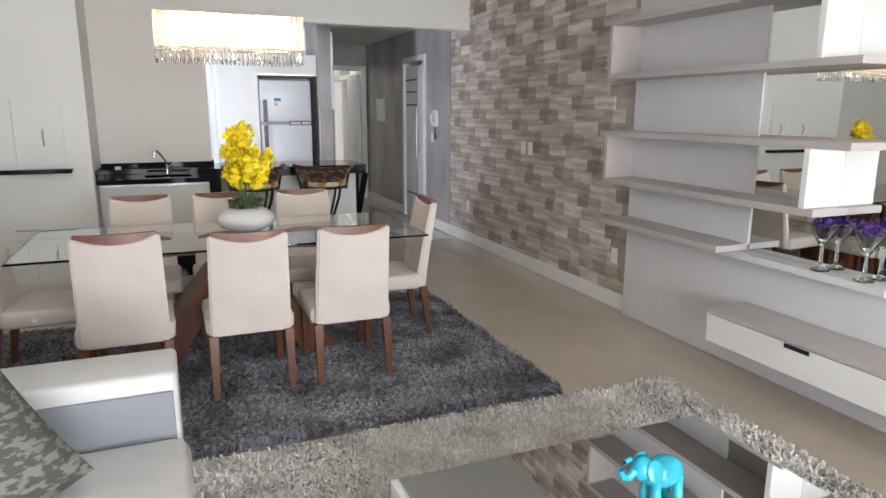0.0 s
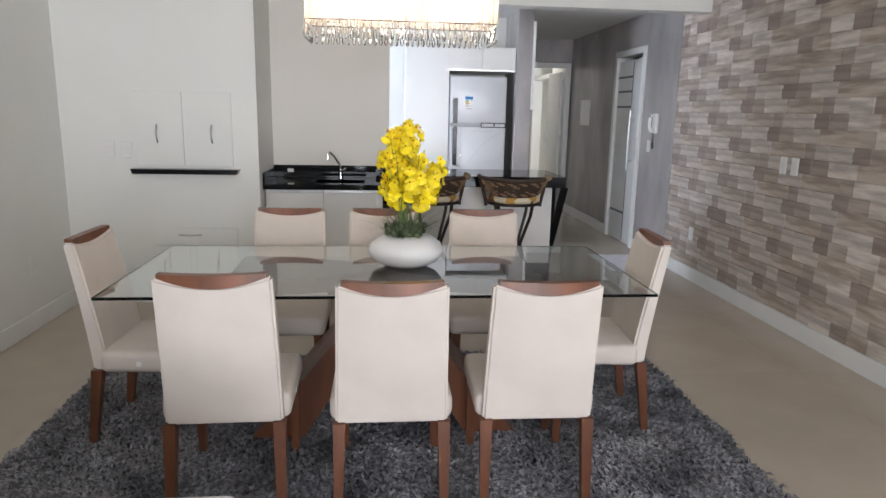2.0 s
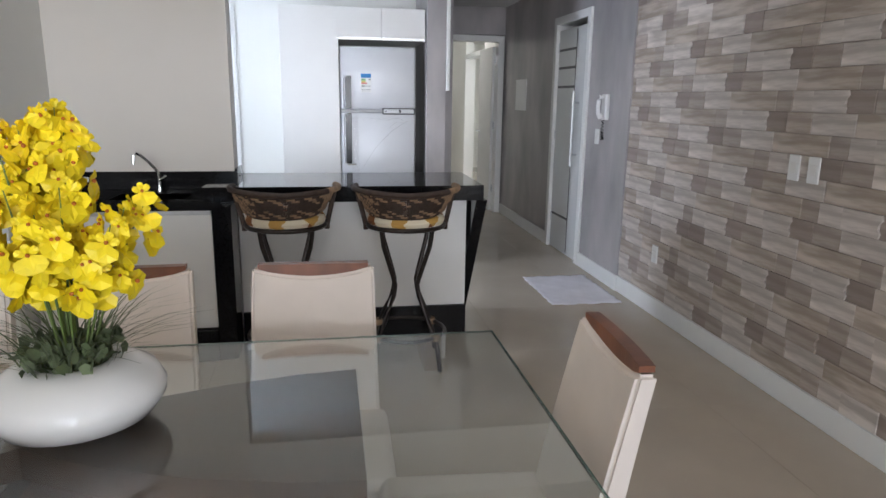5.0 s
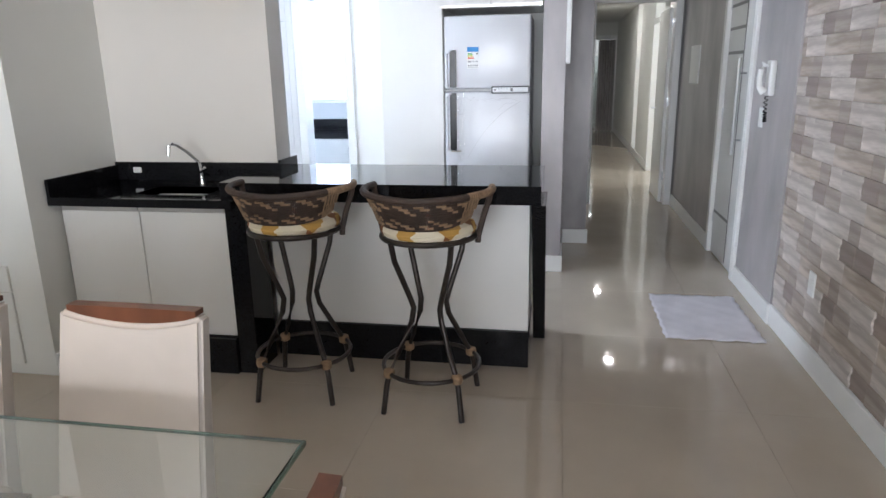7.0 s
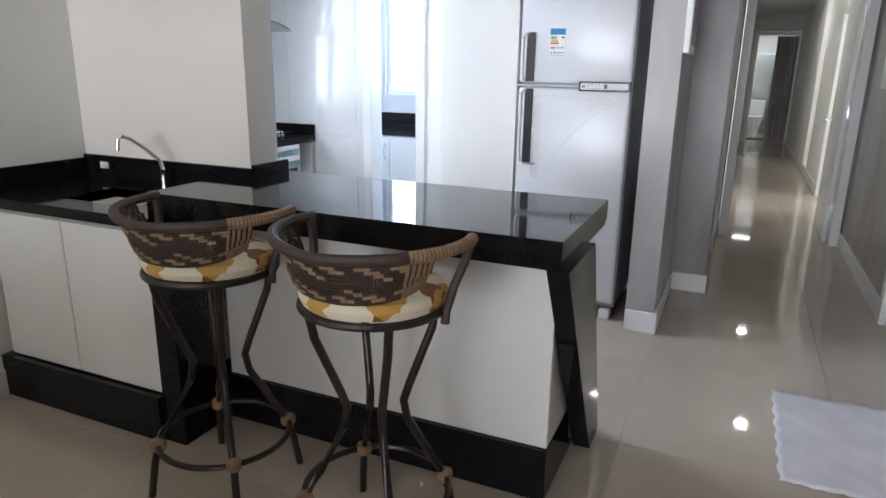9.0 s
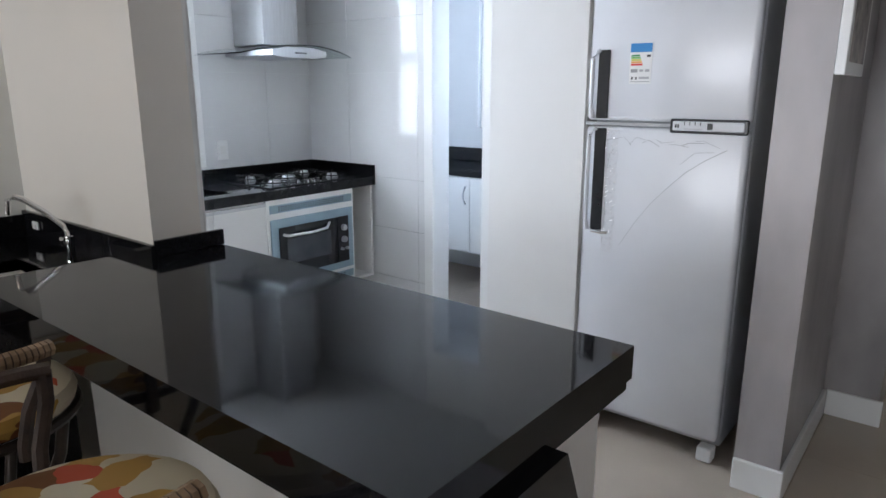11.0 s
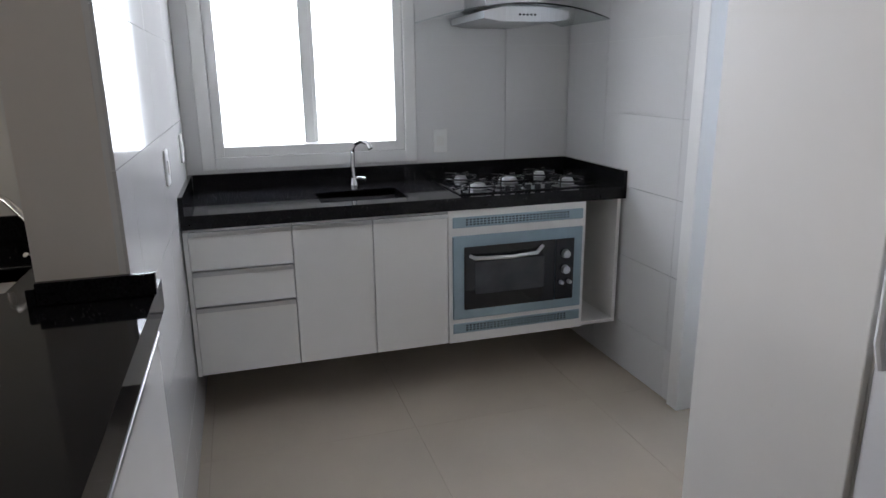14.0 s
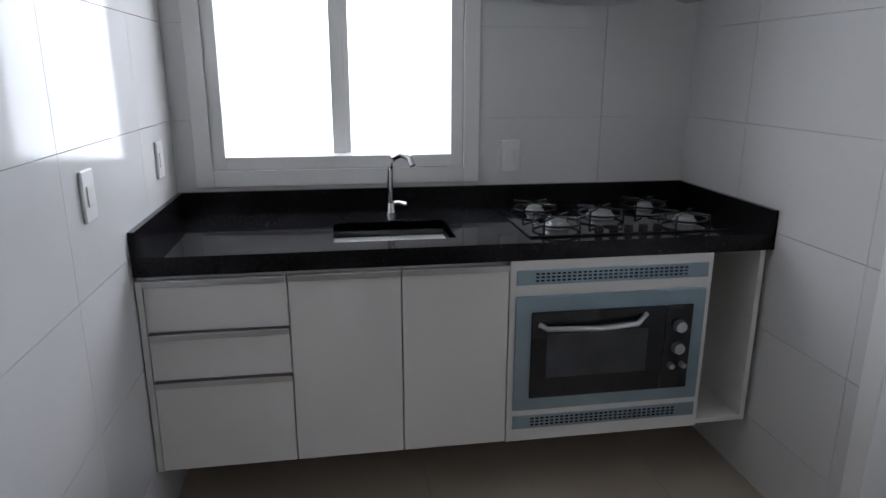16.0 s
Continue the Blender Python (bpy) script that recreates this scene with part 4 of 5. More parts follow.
def plate(at, face, label, w=0.075, h=0.12, group="wall switches"):
    t = thing("wall_switch", at, label, "switch", group)
    t.matrix_world = pose(*at, 0, 0, face)
    block("plate", (-w / 2, -0.009, -h / 2), (w / 2, 0, h / 2), M_TRIM, t, bevel=0.003)
    block("rocker", (-w / 4, -0.012, -h / 5), (w / 4, -0.0092, h / 5), M_WHITE, t, bevel=0.001)
    return t


plate((-2.13, YCOL, 1.14), 0, "white wall socket on the column")
plate((-2.01, YCOL, 1.135), 0, "white blank wall plate on the column")
plate((XR - 0.004, 6.26, 1.133), -90, "white light switch on the patterned wall")
plate((XR - 0.004, 6.13, 1.133), -90, "white light switch on the patterned wall")
plate((XR - 0.004, 7.5, 0.42), -90, "white low socket on the patterned wall")
plate((XR - 0.004, 4.80, 0.40), -90, "white low socket beside the wall unit")
plate((XG, 8.60, 1.14), -90, "white switch beside the entry door")
plate((XL, 6.3, 0.42), 90, "white low socket on the plain painted wall")
plate((XWIN, 8.94, 1.075), 90, "white socket above the hob")
plate((-1.04, YKL, 1.11), 180, "white socket on the tiled wall")
plate((-1.69, YKL, 1.11), 180, "white switch on the tiled wall near the window")

# electric panel box, interphone, mat, hall picture
box_ = thing("breaker_box", (XG, 10.83, 1.30), "white metal breaker box cover on the grey wall", "panel")
block("cover", (-0.012, -0.2, 0), (0, 0.2, 0.34), M_TRIM, box_, bevel=0.003)
phone = thing("door_phone", (XG, 8.44, 1.155), "white door phone handset with a curly black cord", "phone")
block("base", (-0.035, -0.045, 0.12), (0, 0.045, 0.32), M_TRIM, phone, "white wall base", 0.01)
b = bmesh.new()
tube(b, [(-0.055, 0.0, 0.30), (-0.075, 0, 0.27), (-0.08, 0, 0.22), (-0.075, 0, 0.17), (-0.05, 0, 0.14)], [0.024, 0.017, 0.015, 0.017, 0.024], 12)
part("handset", b, M_TRIM, phone, "white handset", rounded=True)
b = bmesh.new()
tube(b, [(-0.03 + 0.010 * math.cos(i * 0.9), 0.012 * math.sin(i * 0.9) + (0.008 * math.sin(i * 0.1)), 0.12 - 0.15 * math.sin(min(1, i / 60) * 1.57) + (0 if i < 60 else (i - 60) * 0.002)) for i in range(90)], 0.003, 5)
part("cord", b, M_DARK, phone, "curly black cord", rounded=True)
mat_ = thing("door_mat", (2.22, 8.11, 0), "thin white cotton mat lying skewed before the entry door", "rug")
b = bmesh.new()
N = 24
g = [[b.verts.new(((i / N - 0.5) * 0.52 + 0.006 * math.sin(j * 1.7), (j / N - 0.5) * 0.745 + 0.006 * math.sin(i * 2.3), 0.006 + 0.003 * math.sin(i * 0.8 + j * 0.5) * math.cos(j * 0.9))) for j in range(N + 1)] for i in range(N + 1)]
for i in range(N):
    for j in range(N):
        b.faces.new((g[i][j], g[i + 1][j], g[i + 1][j + 1], g[i][j + 1]))
mm = part("cloth", b, M_MAT, mat_, rounded=True)
mm.modifiers.new("thick", "SOLIDIFY").thickness = 0.004
pic = thing("hall_picture", (1.382, 9.11, 1.485), "white-framed dark picture on the grey hall wall", "picture")
block("frame", (0, -0.16, 0), (0.03, 0.22, 0.9), M_TRIM, pic, "white frame", 0.003)
block("print", (0.0305, -0.12, 0.04), (0.032, 0.18, 0.86), material("dark_print", (0.16, 0.10, 0.09), 0.4, vary=0.6, scale=12, tint=(0.45, 0.38, 0.36)), pic, "dark abstract print")

# ---- bar and sink counter ----
bar = thing("breakfast_bar", (0.5, 7.5, 0), "black granite breakfast bar with white panel and slanting leg", "counter")
BX, BY = -0.5, -7.5
def bb(n, lo, hi, mat, label="", bev=0.002):
    return block(n, tuple(a + d for a, d in zip(lo, (BX, BY, 0))), tuple(a + d for a, d in zip(hi, (BX, BY, 0))), mat, bar, label, bev)
YB0, YB1, XB0, XB1 = 7.09, 7.755, -0.24, 1.282
bb("worktop", (XB0, YB0, ZBAR - 0.03), (XB1, YB1, ZBAR), M_BLACK, "polished black granite top", 0)
bb("apron", (XB0, YB0, ZBAR - 0.085), (XB1, YB0 + 0.025, ZBAR - 0.03), M_BLACK, "black granite apron", 0)
bb("apron", (XB0, YB1 - 0.025, ZBAR - 0.07), (XB1, YB1, ZBAR - 0.03), M_BLACK, "", 0)
bb("end_apron", (XB1 - 0.07, YB0 + 0.0255, ZBAR - 0.085), (XB1, YB1 - 0.0255, ZBAR - 0.03), M_BLACK, "", 0)
bb("upright", (-0.187, 7.02, 0.0), (-0.089, 7.24, ZBAR - 0.086), M_BLACK, "black granite upright", 0.002)
bb("front_panel", (-0.088, 7.287, 0.19), (1.226, 7.307, ZBAR - 0.04), M_WHITE, "plain white front panel")
bb("side_panel", (1.21, 7.308, 0.19), (1.226, 7.735, ZBAR - 0.04), M_WHITE, "plain white side panel")
bb("plinth", (-0.088, 7.269, 0), (1.230, 7.70, 0.189), M_BLACK, "black granite plinth")
b = bmesh.new()
prism(b, [(YB0 + BY, ZBAR - 0.0855), (7.45 + BY, ZBAR - 0.0855), (7.82 + BY, 0), (7.66 + BY, 0)], "x", 1.240 + BX, 1.304 + BX)
part("slanting_leg", b, M_BLACK, bar, "slanting black granite end leg")
bb("kitchen_front", (-0.12, 7.735, 0.19), (1.208, 7.748, ZBAR - 0.075), M_WHITE, "white cabinet fronts towards the kitchen")
bb("kitchen_handle", (-0.1, 7.749, ZBAR - 0.088), (1.2, 7.757, ZBAR - 0.076), M_ALU, "aluminium handle profile")

sinkc = thing("sink_cabinet", (-0.68, 7.35, 0), "white two-door sink cabinet with black granite top and plinth", "cabinet")
CX, CY = 0.68, -7.35
def sc(n, lo, hi, mat, label="", bev=0.002, par=None):
    return block(n, tuple(a + d for a, d in zip(lo, (CX, CY, 0))), tuple(a + d for a, d in zip(hi, (CX, CY, 0))), mat, par or sinkc, label, bev)
sx0, sx1, sy0, sy1 = -0.72, -0.33, 7.1, 7.36
for lo, hi in (((XCOL + 0.001, 6.98, ZSINK - 0.04), (XPIL, sy0, ZSINK)), ((XCOL + 0.001, sy1, ZSINK - 0.04), (XPIL, YSINK - 0.001, ZSINK)),
               ((XCOL + 0.001, sy0, ZSINK - 0.04), (sx0, sy1, ZSINK)), ((sx1, sy0, ZSINK - 0.04), (XPIL, sy1, ZSINK))):
    sc("worktop", lo, hi, M_BLACK, "polished black granite top", 0)
# bar sink basin; its inner shade is put into the dark steel colour
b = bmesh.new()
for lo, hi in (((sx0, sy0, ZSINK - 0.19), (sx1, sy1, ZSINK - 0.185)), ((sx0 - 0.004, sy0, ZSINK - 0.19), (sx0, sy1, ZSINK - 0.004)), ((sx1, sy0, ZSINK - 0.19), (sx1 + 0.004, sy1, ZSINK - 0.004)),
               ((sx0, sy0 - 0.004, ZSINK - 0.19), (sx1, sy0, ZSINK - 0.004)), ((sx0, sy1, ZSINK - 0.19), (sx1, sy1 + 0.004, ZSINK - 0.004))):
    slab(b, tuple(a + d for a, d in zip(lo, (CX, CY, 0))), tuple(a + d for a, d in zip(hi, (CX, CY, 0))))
part("basin", b, M_BASIN_SHADE, sinkc, "steel sink basin")
sc("upstand", (XCOL + 0.001, YSINK - 0.018, ZSINK), (XPIL + 0.018, YSINK - 0.001, 0.988), M_BLACK, "black granite upstand")
sc("upstand", (XCOL + 0.001, 6.98, ZSINK), (XCOL + 0.018, YSINK - 0.019, 0.972), M_BLACK, "black granite upstand")
sc("upstand", (XPIL + 0.001, YSINK, ZBAR + 0.001), (XPIL + 0.018, YKL + 0.05, 1.0), M_BLACK, "black granite upstand")
sc("body", (XCOL + 0.01, 7.052, 0.187), (-0.189, 7.45, ZSINK - 0.041), M_WHITE, "white cabinet body")
sc("plinth", (XCOL + 0.001, 7.0, 0), (-0.189, 7.45, 0.185), M_BLACK, "black granite plinth")
for x0, x1 in ((-1.055, -0.643), (-0.638, -0.19)):
    d = sc("door", (x0, 7.033, 0.192), (x1, 7.05, ZSINK - 0.07), M_WHITE, "white door")
    sc("handle", (x0, 7.023, ZSINK - 0.0695), (x1, 7.05, ZSINK - 0.045), M_ALU, "aluminium handle profile")


def tap(name, label, at, rz, style=0):
    t = thing(name, at, label, "tap", rz=rz)
    b = bmesh.new()
    if style == 0:
        tube(b, [(0, 0, 0), (0, 0, 0.03), (0, 0, 0.085)], [0.016, 0.013, 0.013], 12)
        arc = [(0, 0, 0.085), (-0.008, -0.01, 0.12), (-0.035, -0.05, 0.17), (-0.066, -0.094, 0.213), (-0.08, -0.114, 0.222), (-0.092, -0.130, 0.213), (-0.096, -0.135, 0.165)]
        tube(b, arc, 0.009, 10)
    else:
        tube(b, [(0, 0, 0), (0, 0, 0.035)], [0.02, 0.014], 12)
        arc = [(0, 0, 0.035), (-0.004, 0, 0.10), (0, 0, 0.16), (0.02, 0, 0.20), (0.06, 0, 0.215), (0.10, 0, 0.205), (0.115, 0, 0.18)]
        tube(b, arc, 0.012, 12)
    part("spout", b, M_CHROME, t, "chrome spout", rounded=True)
    b = bmesh.new()
    tube(b, [(0.0, -0.012, 0.06), (0.02, -0.03, 0.068), (0.045, -0.04, 0.09)] if style == 0 else [(0, 0, 0.03), (0.02, 0.02, 0.035), (0.05, 0.03, 0.03)], 0.007, 8)
    part("lever", b, M_CHROME, t, "chrome lever", rounded=True)
    return t


tap("bar_tap", "chrome swan-neck tap on the black sink counter", (-0.535, 7.455, ZSINK), 0)

plate((-0.95, YSINK - 0.019, 0.945), 0, "small white socket set in the black upstand", 0.05, 0.03)

# ---- bar stools ----
M_FLORAL = material("floral_cushion_print", (0.72, 0.62, 0.42), 0.7, vary=0.1, scale=12)
nt = M_FLORAL.node_tree
vor = nt.nodes.new("ShaderNodeTexVoronoi")
vor.inputs["Scale"].default_value = 13
cr = nt.nodes.new("ShaderNodeValToRGB")
cr.color_ramp.interpolation = "CONSTANT"
cr.color_ramp.elements[0].color = (0.72, 0.64, 0.48, 1)
for pos_, col_ in ((0.45, (0.5, 0.28, 0.06, 1)), (0.62, (0.70, 0.60, 0.44, 1)), (0.8, (0.22, 0.08, 0.02, 1)), (0.92, (0.62, 0.10, 0.04, 1))):
    e = cr.color_ramp.elements.new(pos_)
    e.color = col_
cr.color_ramp.elements[-1].color = (0.62, 0.10, 0.04, 1)
sep = nt.nodes.new("ShaderNodeSeparateColor")
co_ = nt.nodes.new("ShaderNodeTexCoord")
nz = nt.nodes.new("ShaderNodeTexNoise")
nz.inputs["Scale"].default_value = 9
add = nt.nodes.new("ShaderNodeVectorMath")
add.operation = "MULTIPLY_ADD"
add.inputs[1].default_value = (0.12, 0.12, 0.12)
nt.links.new(co_.outputs["Object"], nz.inputs["Vector"])
nt.links.new(nz.outputs["Color"], add.inputs[0])
nt.links.new(co_.outputs["Object"], add.inputs[2])
nt.links.new(add.outputs[0], vor.inputs["Vector"])
nt.links.new(vor.outputs["Color"], sep.inputs[0])
nt.links.new(sep.outputs[0], cr.inputs[0])
nt.links.new(cr.outputs[0], nt.nodes["Principled BSDF"].inputs["Base Color"])


def bar_stool():
    t = thing("bar_stool", (0, 0, 0), "dark wicker bar stool with bent metal legs and a floral cushion", "stool", "bar stools")
    for sx_ in (-1, 1):
        for sy_ in (-1, 1):
            b = bmesh.new()
            ctrl = [(0.13, 0.13, 0.772), (0.118, 0.118, 0.68), (0.07, 0.07, 0.51), (0.058, 0.058, 0.46), (0.066, 0.066, 0.40), (0.115, 0.115, 0.27), (0.15, 0.15, 0.18), (0.16, 0.16, 0.13), (0.175, 0.175, 0.0)]
            tube(b, [(sx_ * x, sy_ * y, z) for x, y, z in ctrl], 0.0125, 10)
            part("leg", b, M_TUBE, t, "bent dark tube leg", rounded=True)
    b = bmesh.new()
    tube(b, [(0.215 * math.cos(a), 0.215 * math.sin(a), 0.185) for a in [i * math.tau / 32 for i in range(32)]], 0.010, 8, closed=True)
    part("footring", b, M_TUBE, t, "round dark foot ring", rounded=True)
    for sx_, sy_ in ((-1, -1), (1, -1), (-1, 1), (1, 1)):
        b = bmesh.new()
        lathe(b, [(0.012, -0.022), (0.024, -0.015), (0.026, 0), (0.024, 0.015), (0.012, 0.022)], 10, (sx_ * 0.15, sy_ * 0.15, 0.185))
        part("binding", b, M_STRAW, t, "wicker binding at the foot ring", rounded=True)
    b = bmesh.new()
    tube(b, [(0.20 * math.cos(a), 0.20 * math.sin(a), 0.776) for a in [i * math.tau / 32 for i in range(32)]], 0.012, 8, closed=True)
    part("seat_ring", b, M_TUBE, t, "dark seat ring", rounded=True)
    part("cushion", lathe(bmesh.new(), [(0.02, 0.777), (0.17, 0.780), (0.198, 0.790), (0.205, 0.810), (0.195, 0.830), (0.15, 0.842), (0.0008, 0.847)], 32), M_FLORAL, t, "round cushion with brown floral print", rounded=True)
    # woven wicker back: strips over and under
    A0, A1 = math.radians(188), math.radians(338)
    E0, ES = math.radians(188) - 0.42, math.radians(164) + 0.84
    rows_, cols_ = 13, 84
    for mat, keep_, nm in ((M_WICKER, 0, "wicker_dark"), (M_STRAW, 1, "wicker_tan")):
        b = bmesh.new()
        for i in range(rows_):
            for j in range(cols_):
                if j > 73:
                    tan = j % 2 == 0 or i < 3
                elif j < 6:
                    tan = j % 3 == 1
                elif i in (9, 10, 1, 2):
                    tan = (j + 3 * i) % 11 < 5
                elif i in (7, 8, 3, 4):
                    tan = (j + 3 * i) % 22 < 3 or (j < 26 and (j + i) % 3 == 0)
                else:
                    tan = j < 22 and (j + i) % 4 == 0
                if int(tan) != keep_:
                    continue
                f0, f1 = j / cols_, (j + 0.92) / cols_
                z0, z1 = i / rows_, (i + 0.9) / rows_
                q = []
                for rad_in in (0, 0.008):
                    for f, z in ((f0, z0), (f1, z0), (f1, z1), (f0, z1)):
                        a = A0 + (A1 - A0) * f
                        edge = abs(f - 0.5) * 2
                        zz = 0.832 + z * 0.128 + (0.012 * edge if z > 0.5 else 0.045 * edge ** 3)
                        r_ = 0.205 + 0.045 * z + (0.004 if keep_ else 0) - rad_in
                        q.append(b.verts.new((r_ * math.cos(a) * 1.06, r_ * math.sin(a), zz)))
                for face in ((0, 1, 2, 3), (7, 6, 5, 4), (0, 4, 5, 1), (1, 5, 6, 2), (2, 6, 7, 3), (3, 7, 4, 0)):
                    b.faces.new([q[k] for k in face])
        part(nm, b, mat, t, "woven wicker back band", kind="stuff")
    b = bmesh.new()
    rail = [(0.255 * 1.06 * math.cos(a), 0.255 * math.sin(a), 0.960 + 0.012 * abs(math.cos(a))) for a in [E0 + ES * i / 30 for i in range(31)]]
    tube(b, rail, 0.015, 8)
    part("top_rail", b, M_WICKER, t, "wicker-wrapped top rail", rounded=True)
    for lo_, hi_ in ((22, 30),):
        for i in range(lo_ * 3, hi_ * 3):
            f_ = E0 + ES * (i + 0.5) / 90
            if i == lo_ * 3:
                b = bmesh.new()
            p_ = [Vector((0.2703 * math.cos(f_ + g_), 0.255 * math.sin(f_ + g_), 0.960 + 0.012 * abs(math.cos(f_)))) for g_ in (-0.016, 0.016)]
            tube(b, p_, 0.0168, 8)
        part("tan_binding", b, M_STRAW, t, "tan wicker wrapped round the rail", kind="stuff")
    for s_ in (-1, 1):
        b = bmesh.new()
        tube(b, [(s_ * 0.262, 0.06, 0.972), (s_ * 0.25, 0.055, 0.92), (s_ * 0.23, 0.03, 0.85), (s_ * 0.212, 0.02, 0.776), (s_ * 0.210, 0.02, 0.745)], 0.013, 8)
        part("arm_post", b, M_WICKER, t, "wicker-wrapped arm post", rounded=True)
    return t


stool = bar_stool()
stool.matrix_world = pose(0.197, 6.93, 0, 0, 0, 3)
copy_thing(stool, pose(0.816, 6.884, 0, 0, 0, -4))

# ---- fridge ----
fr = thing("fridge", (0.823, 9.366, 0), "white double-door fridge with dark recessed handles", "fridge")
FX, FY = -0.85, -9.35
FZ = 0.032  # the doors stand this much higher than the base
def fb(n, lo, hi, mat, label="", bev=0.003):
    return block(n, tuple(a + d for a, d in zip(lo, (FX, FY, 0))), tuple(a + d for a, d in zip(hi, (FX, FY, 0))), mat, fr, label, bev)
fb("body", (0.56, 9.08, 0.06), (1.165, 9.64, 1.82), M_FGREY, "grey cabinet sides", 0.006)
fb("lower_door", (0.55, 9.01, 0.10), (1.165, 9.075, 1.302), M_FRIDGE, "white lower door", 0.018)
fb("upper_door", (0.55, 9.01, 1.322), (1.165, 9.075, 1.822), M_FRIDGE, "white upper door", 0.018)
for z0, z1 in ((0.885, 1.294), (1.332, 1.59)):
    fb("handle_recess", (0.592, 9.0045, z0), (0.640, 9.0095, z1), M_DARK, "dark recessed grip", 0.002)
    b = bmesh.new()
    e = z1 - 0.01 if z0 < 1 else z1
    tube(b, [(0.578 + FX, 9.004 + FY, z0), (0.574 + FX, 8.993 + FY, z0 + 0.05), (0.574 + FX, 8.993 + FY, z1 - 0.03), (0.60 + FX, 9.0 + FY, z1)], 0.009, 8)
    part("handle", b, M_FRIDGE, fr, "white grip edge", rounded=True)
b = bmesh.new()
tube(b, [(0.60 + FX, 9.003 + FY, 0.88), (0.64 + FX, 8.998 + FY, 0.877), (0.67 + FX, 9.004 + FY, 0.88)], 0.007, 8)
part("handle_foot", b, M_CHROME, fr, "chrome foot of the grip", rounded=True)
M_SILVER = material("silver_plastic", (0.66, 0.67, 0.68), 0.3)
fb("control_panel", (0.90, 8.997, 1.293), (1.155, 9.0095, 1.332), M_SILVER, "silver control panel with small keys", 0.006)
fb("panel_rim", (0.892, 9.0, 1.286), (1.1655, 9.0093, 1.338), M_DARK, "dark rim of the control panel", 0.008)
fb("panel_window", (1.028, 8.995, 1.302), (1.046, 8.998, 1.324), M_DARK, "", 0)
fb("split_line", (0.552, 9.006, 1.306), (0.895, 9.012, 1.318), M_GREYPLAST, "grey strip between the doors", 0)
for i in range(4):
    fb("button", (0.945 + i * 0.019, 8.9955, 1.316), (0.948 + i * 0.019, 8.998, 1.327), M_DARK, "", 0)
fb("key_strip", (0.945, 8.9955, 1.3), (1.01, 8.998, 1.304), M_GREYPLAST, "", 0)
for i in range(2):
    fb("arrow_mark", (0.912 + i * 0.009, 8.9955, 1.306), (0.918 + i * 0.009, 8.998, 1.318), M_DARK, "", 0)
fb("energy_label", (0.718, 9.0085, 1.462), (0.803, 9.0098, 1.61), M_TRIM, "white energy label", 0)
for c, x0, x1, z0, z1 in (((0.03, 0.25, 0.6), 0.719, 0.802, 1.577, 1.609), ((0.03, 0.3, 0.08), 0.723, 0.756, 1.562, 1.568), ((0.15, 0.5, 0.08), 0.723, 0.759, 1.554, 1.56),
                          ((0.65, 0.6, 0.05), 0.723, 0.762, 1.546, 1.552), ((0.8, 0.35, 0.03), 0.723, 0.765, 1.538, 1.544), ((0.7, 0.05, 0.03), 0.723, 0.768, 1.529, 1.536),
                          ((0.05, 0.05, 0.05), 0.783, 0.798, 1.559, 1.567), ((0.35, 0.35, 0.35), 0.724, 0.750, 1.504, 1.516), ((0.45, 0.45, 0.45), 0.757, 0.772, 1.506, 1.515),
                          ((0.45, 0.45, 0.45), 0.779, 0.796, 1.506, 1.515), ((0.08, 0.08, 0.08), 0.727, 0.733, 1.478, 1.488), ((0.08, 0.08, 0.08), 0.743, 0.749, 1.478, 1.488),
                          ((0.45, 0.45, 0.45), 0.757, 0.796, 1.48, 1.488), ((0.45, 0.45, 0.45), 0.724, 0.798, 1.469, 1.472)):
    fb("label_bar", (x0, 9.0078, z0), (x1, 9.0084, z1), material("label_ink", c, 0.5), "", 0)
for x in (0.59, 1.09):
    fb("foot", (x, 9.03, 0), (x + 0.06, 9.09, 0.06), M_TRIM, "white foot", 0.006)

M_FILM = bpy.data.materials.new("clear_plastic_film")
M_FILM.use_nodes = True
nt = M_FILM.node_tree
ft, fg, fm = nt.nodes.new("ShaderNodeBsdfTransparent"), nt.nodes.new("ShaderNodeBsdfGlossy"), nt.nodes.new("ShaderNodeMixShader")
fg.inputs["Roughness"].default_value = 0.12
fm.inputs[0].default_value = 0.12
nt.links.new(ft.outputs[0], fm.inputs[1])
nt.links.new(fg.outputs[0], fm.inputs[2])
nt.links.new(fm.outputs[0], nt.nodes["Material Output"].inputs[0])
b = bmesh.new()
rf = random.Random(8)
gf = []
for i in range(6):
    row_ = []
    for j in range(40):
        f = j / 39
        row_.append(b.verts.new((0.646 + i * 0.010 + 0.003 * math.sin(j * 0.9 + i) + FX, 9.002 - rf.uniform(0, 0.005) - 0.004 * math.sin(i) + FY, 0.80 + f * 0.49)))
    gf.append(row_)
for i in range(5):
    for j in range(39):
        b.faces.new((gf[i][j], gf[i + 1][j], gf[i + 1][j + 1], gf[i][j + 1]))
part("protective_film", b, M_FILM, fr, "crumpled clear protective film")
M_CREASE = M_FILM.copy()
M_CREASE.name = "folded_clear_film"
for n_ in M_CREASE.node_tree.nodes:
    if n_.type == "MIX_SHADER":
        n_.inputs[0].default_value = 0.5
    if n_.type == "BSDF_GLOSSY":
        n_.inputs["Roughness"].default_value = 0.6
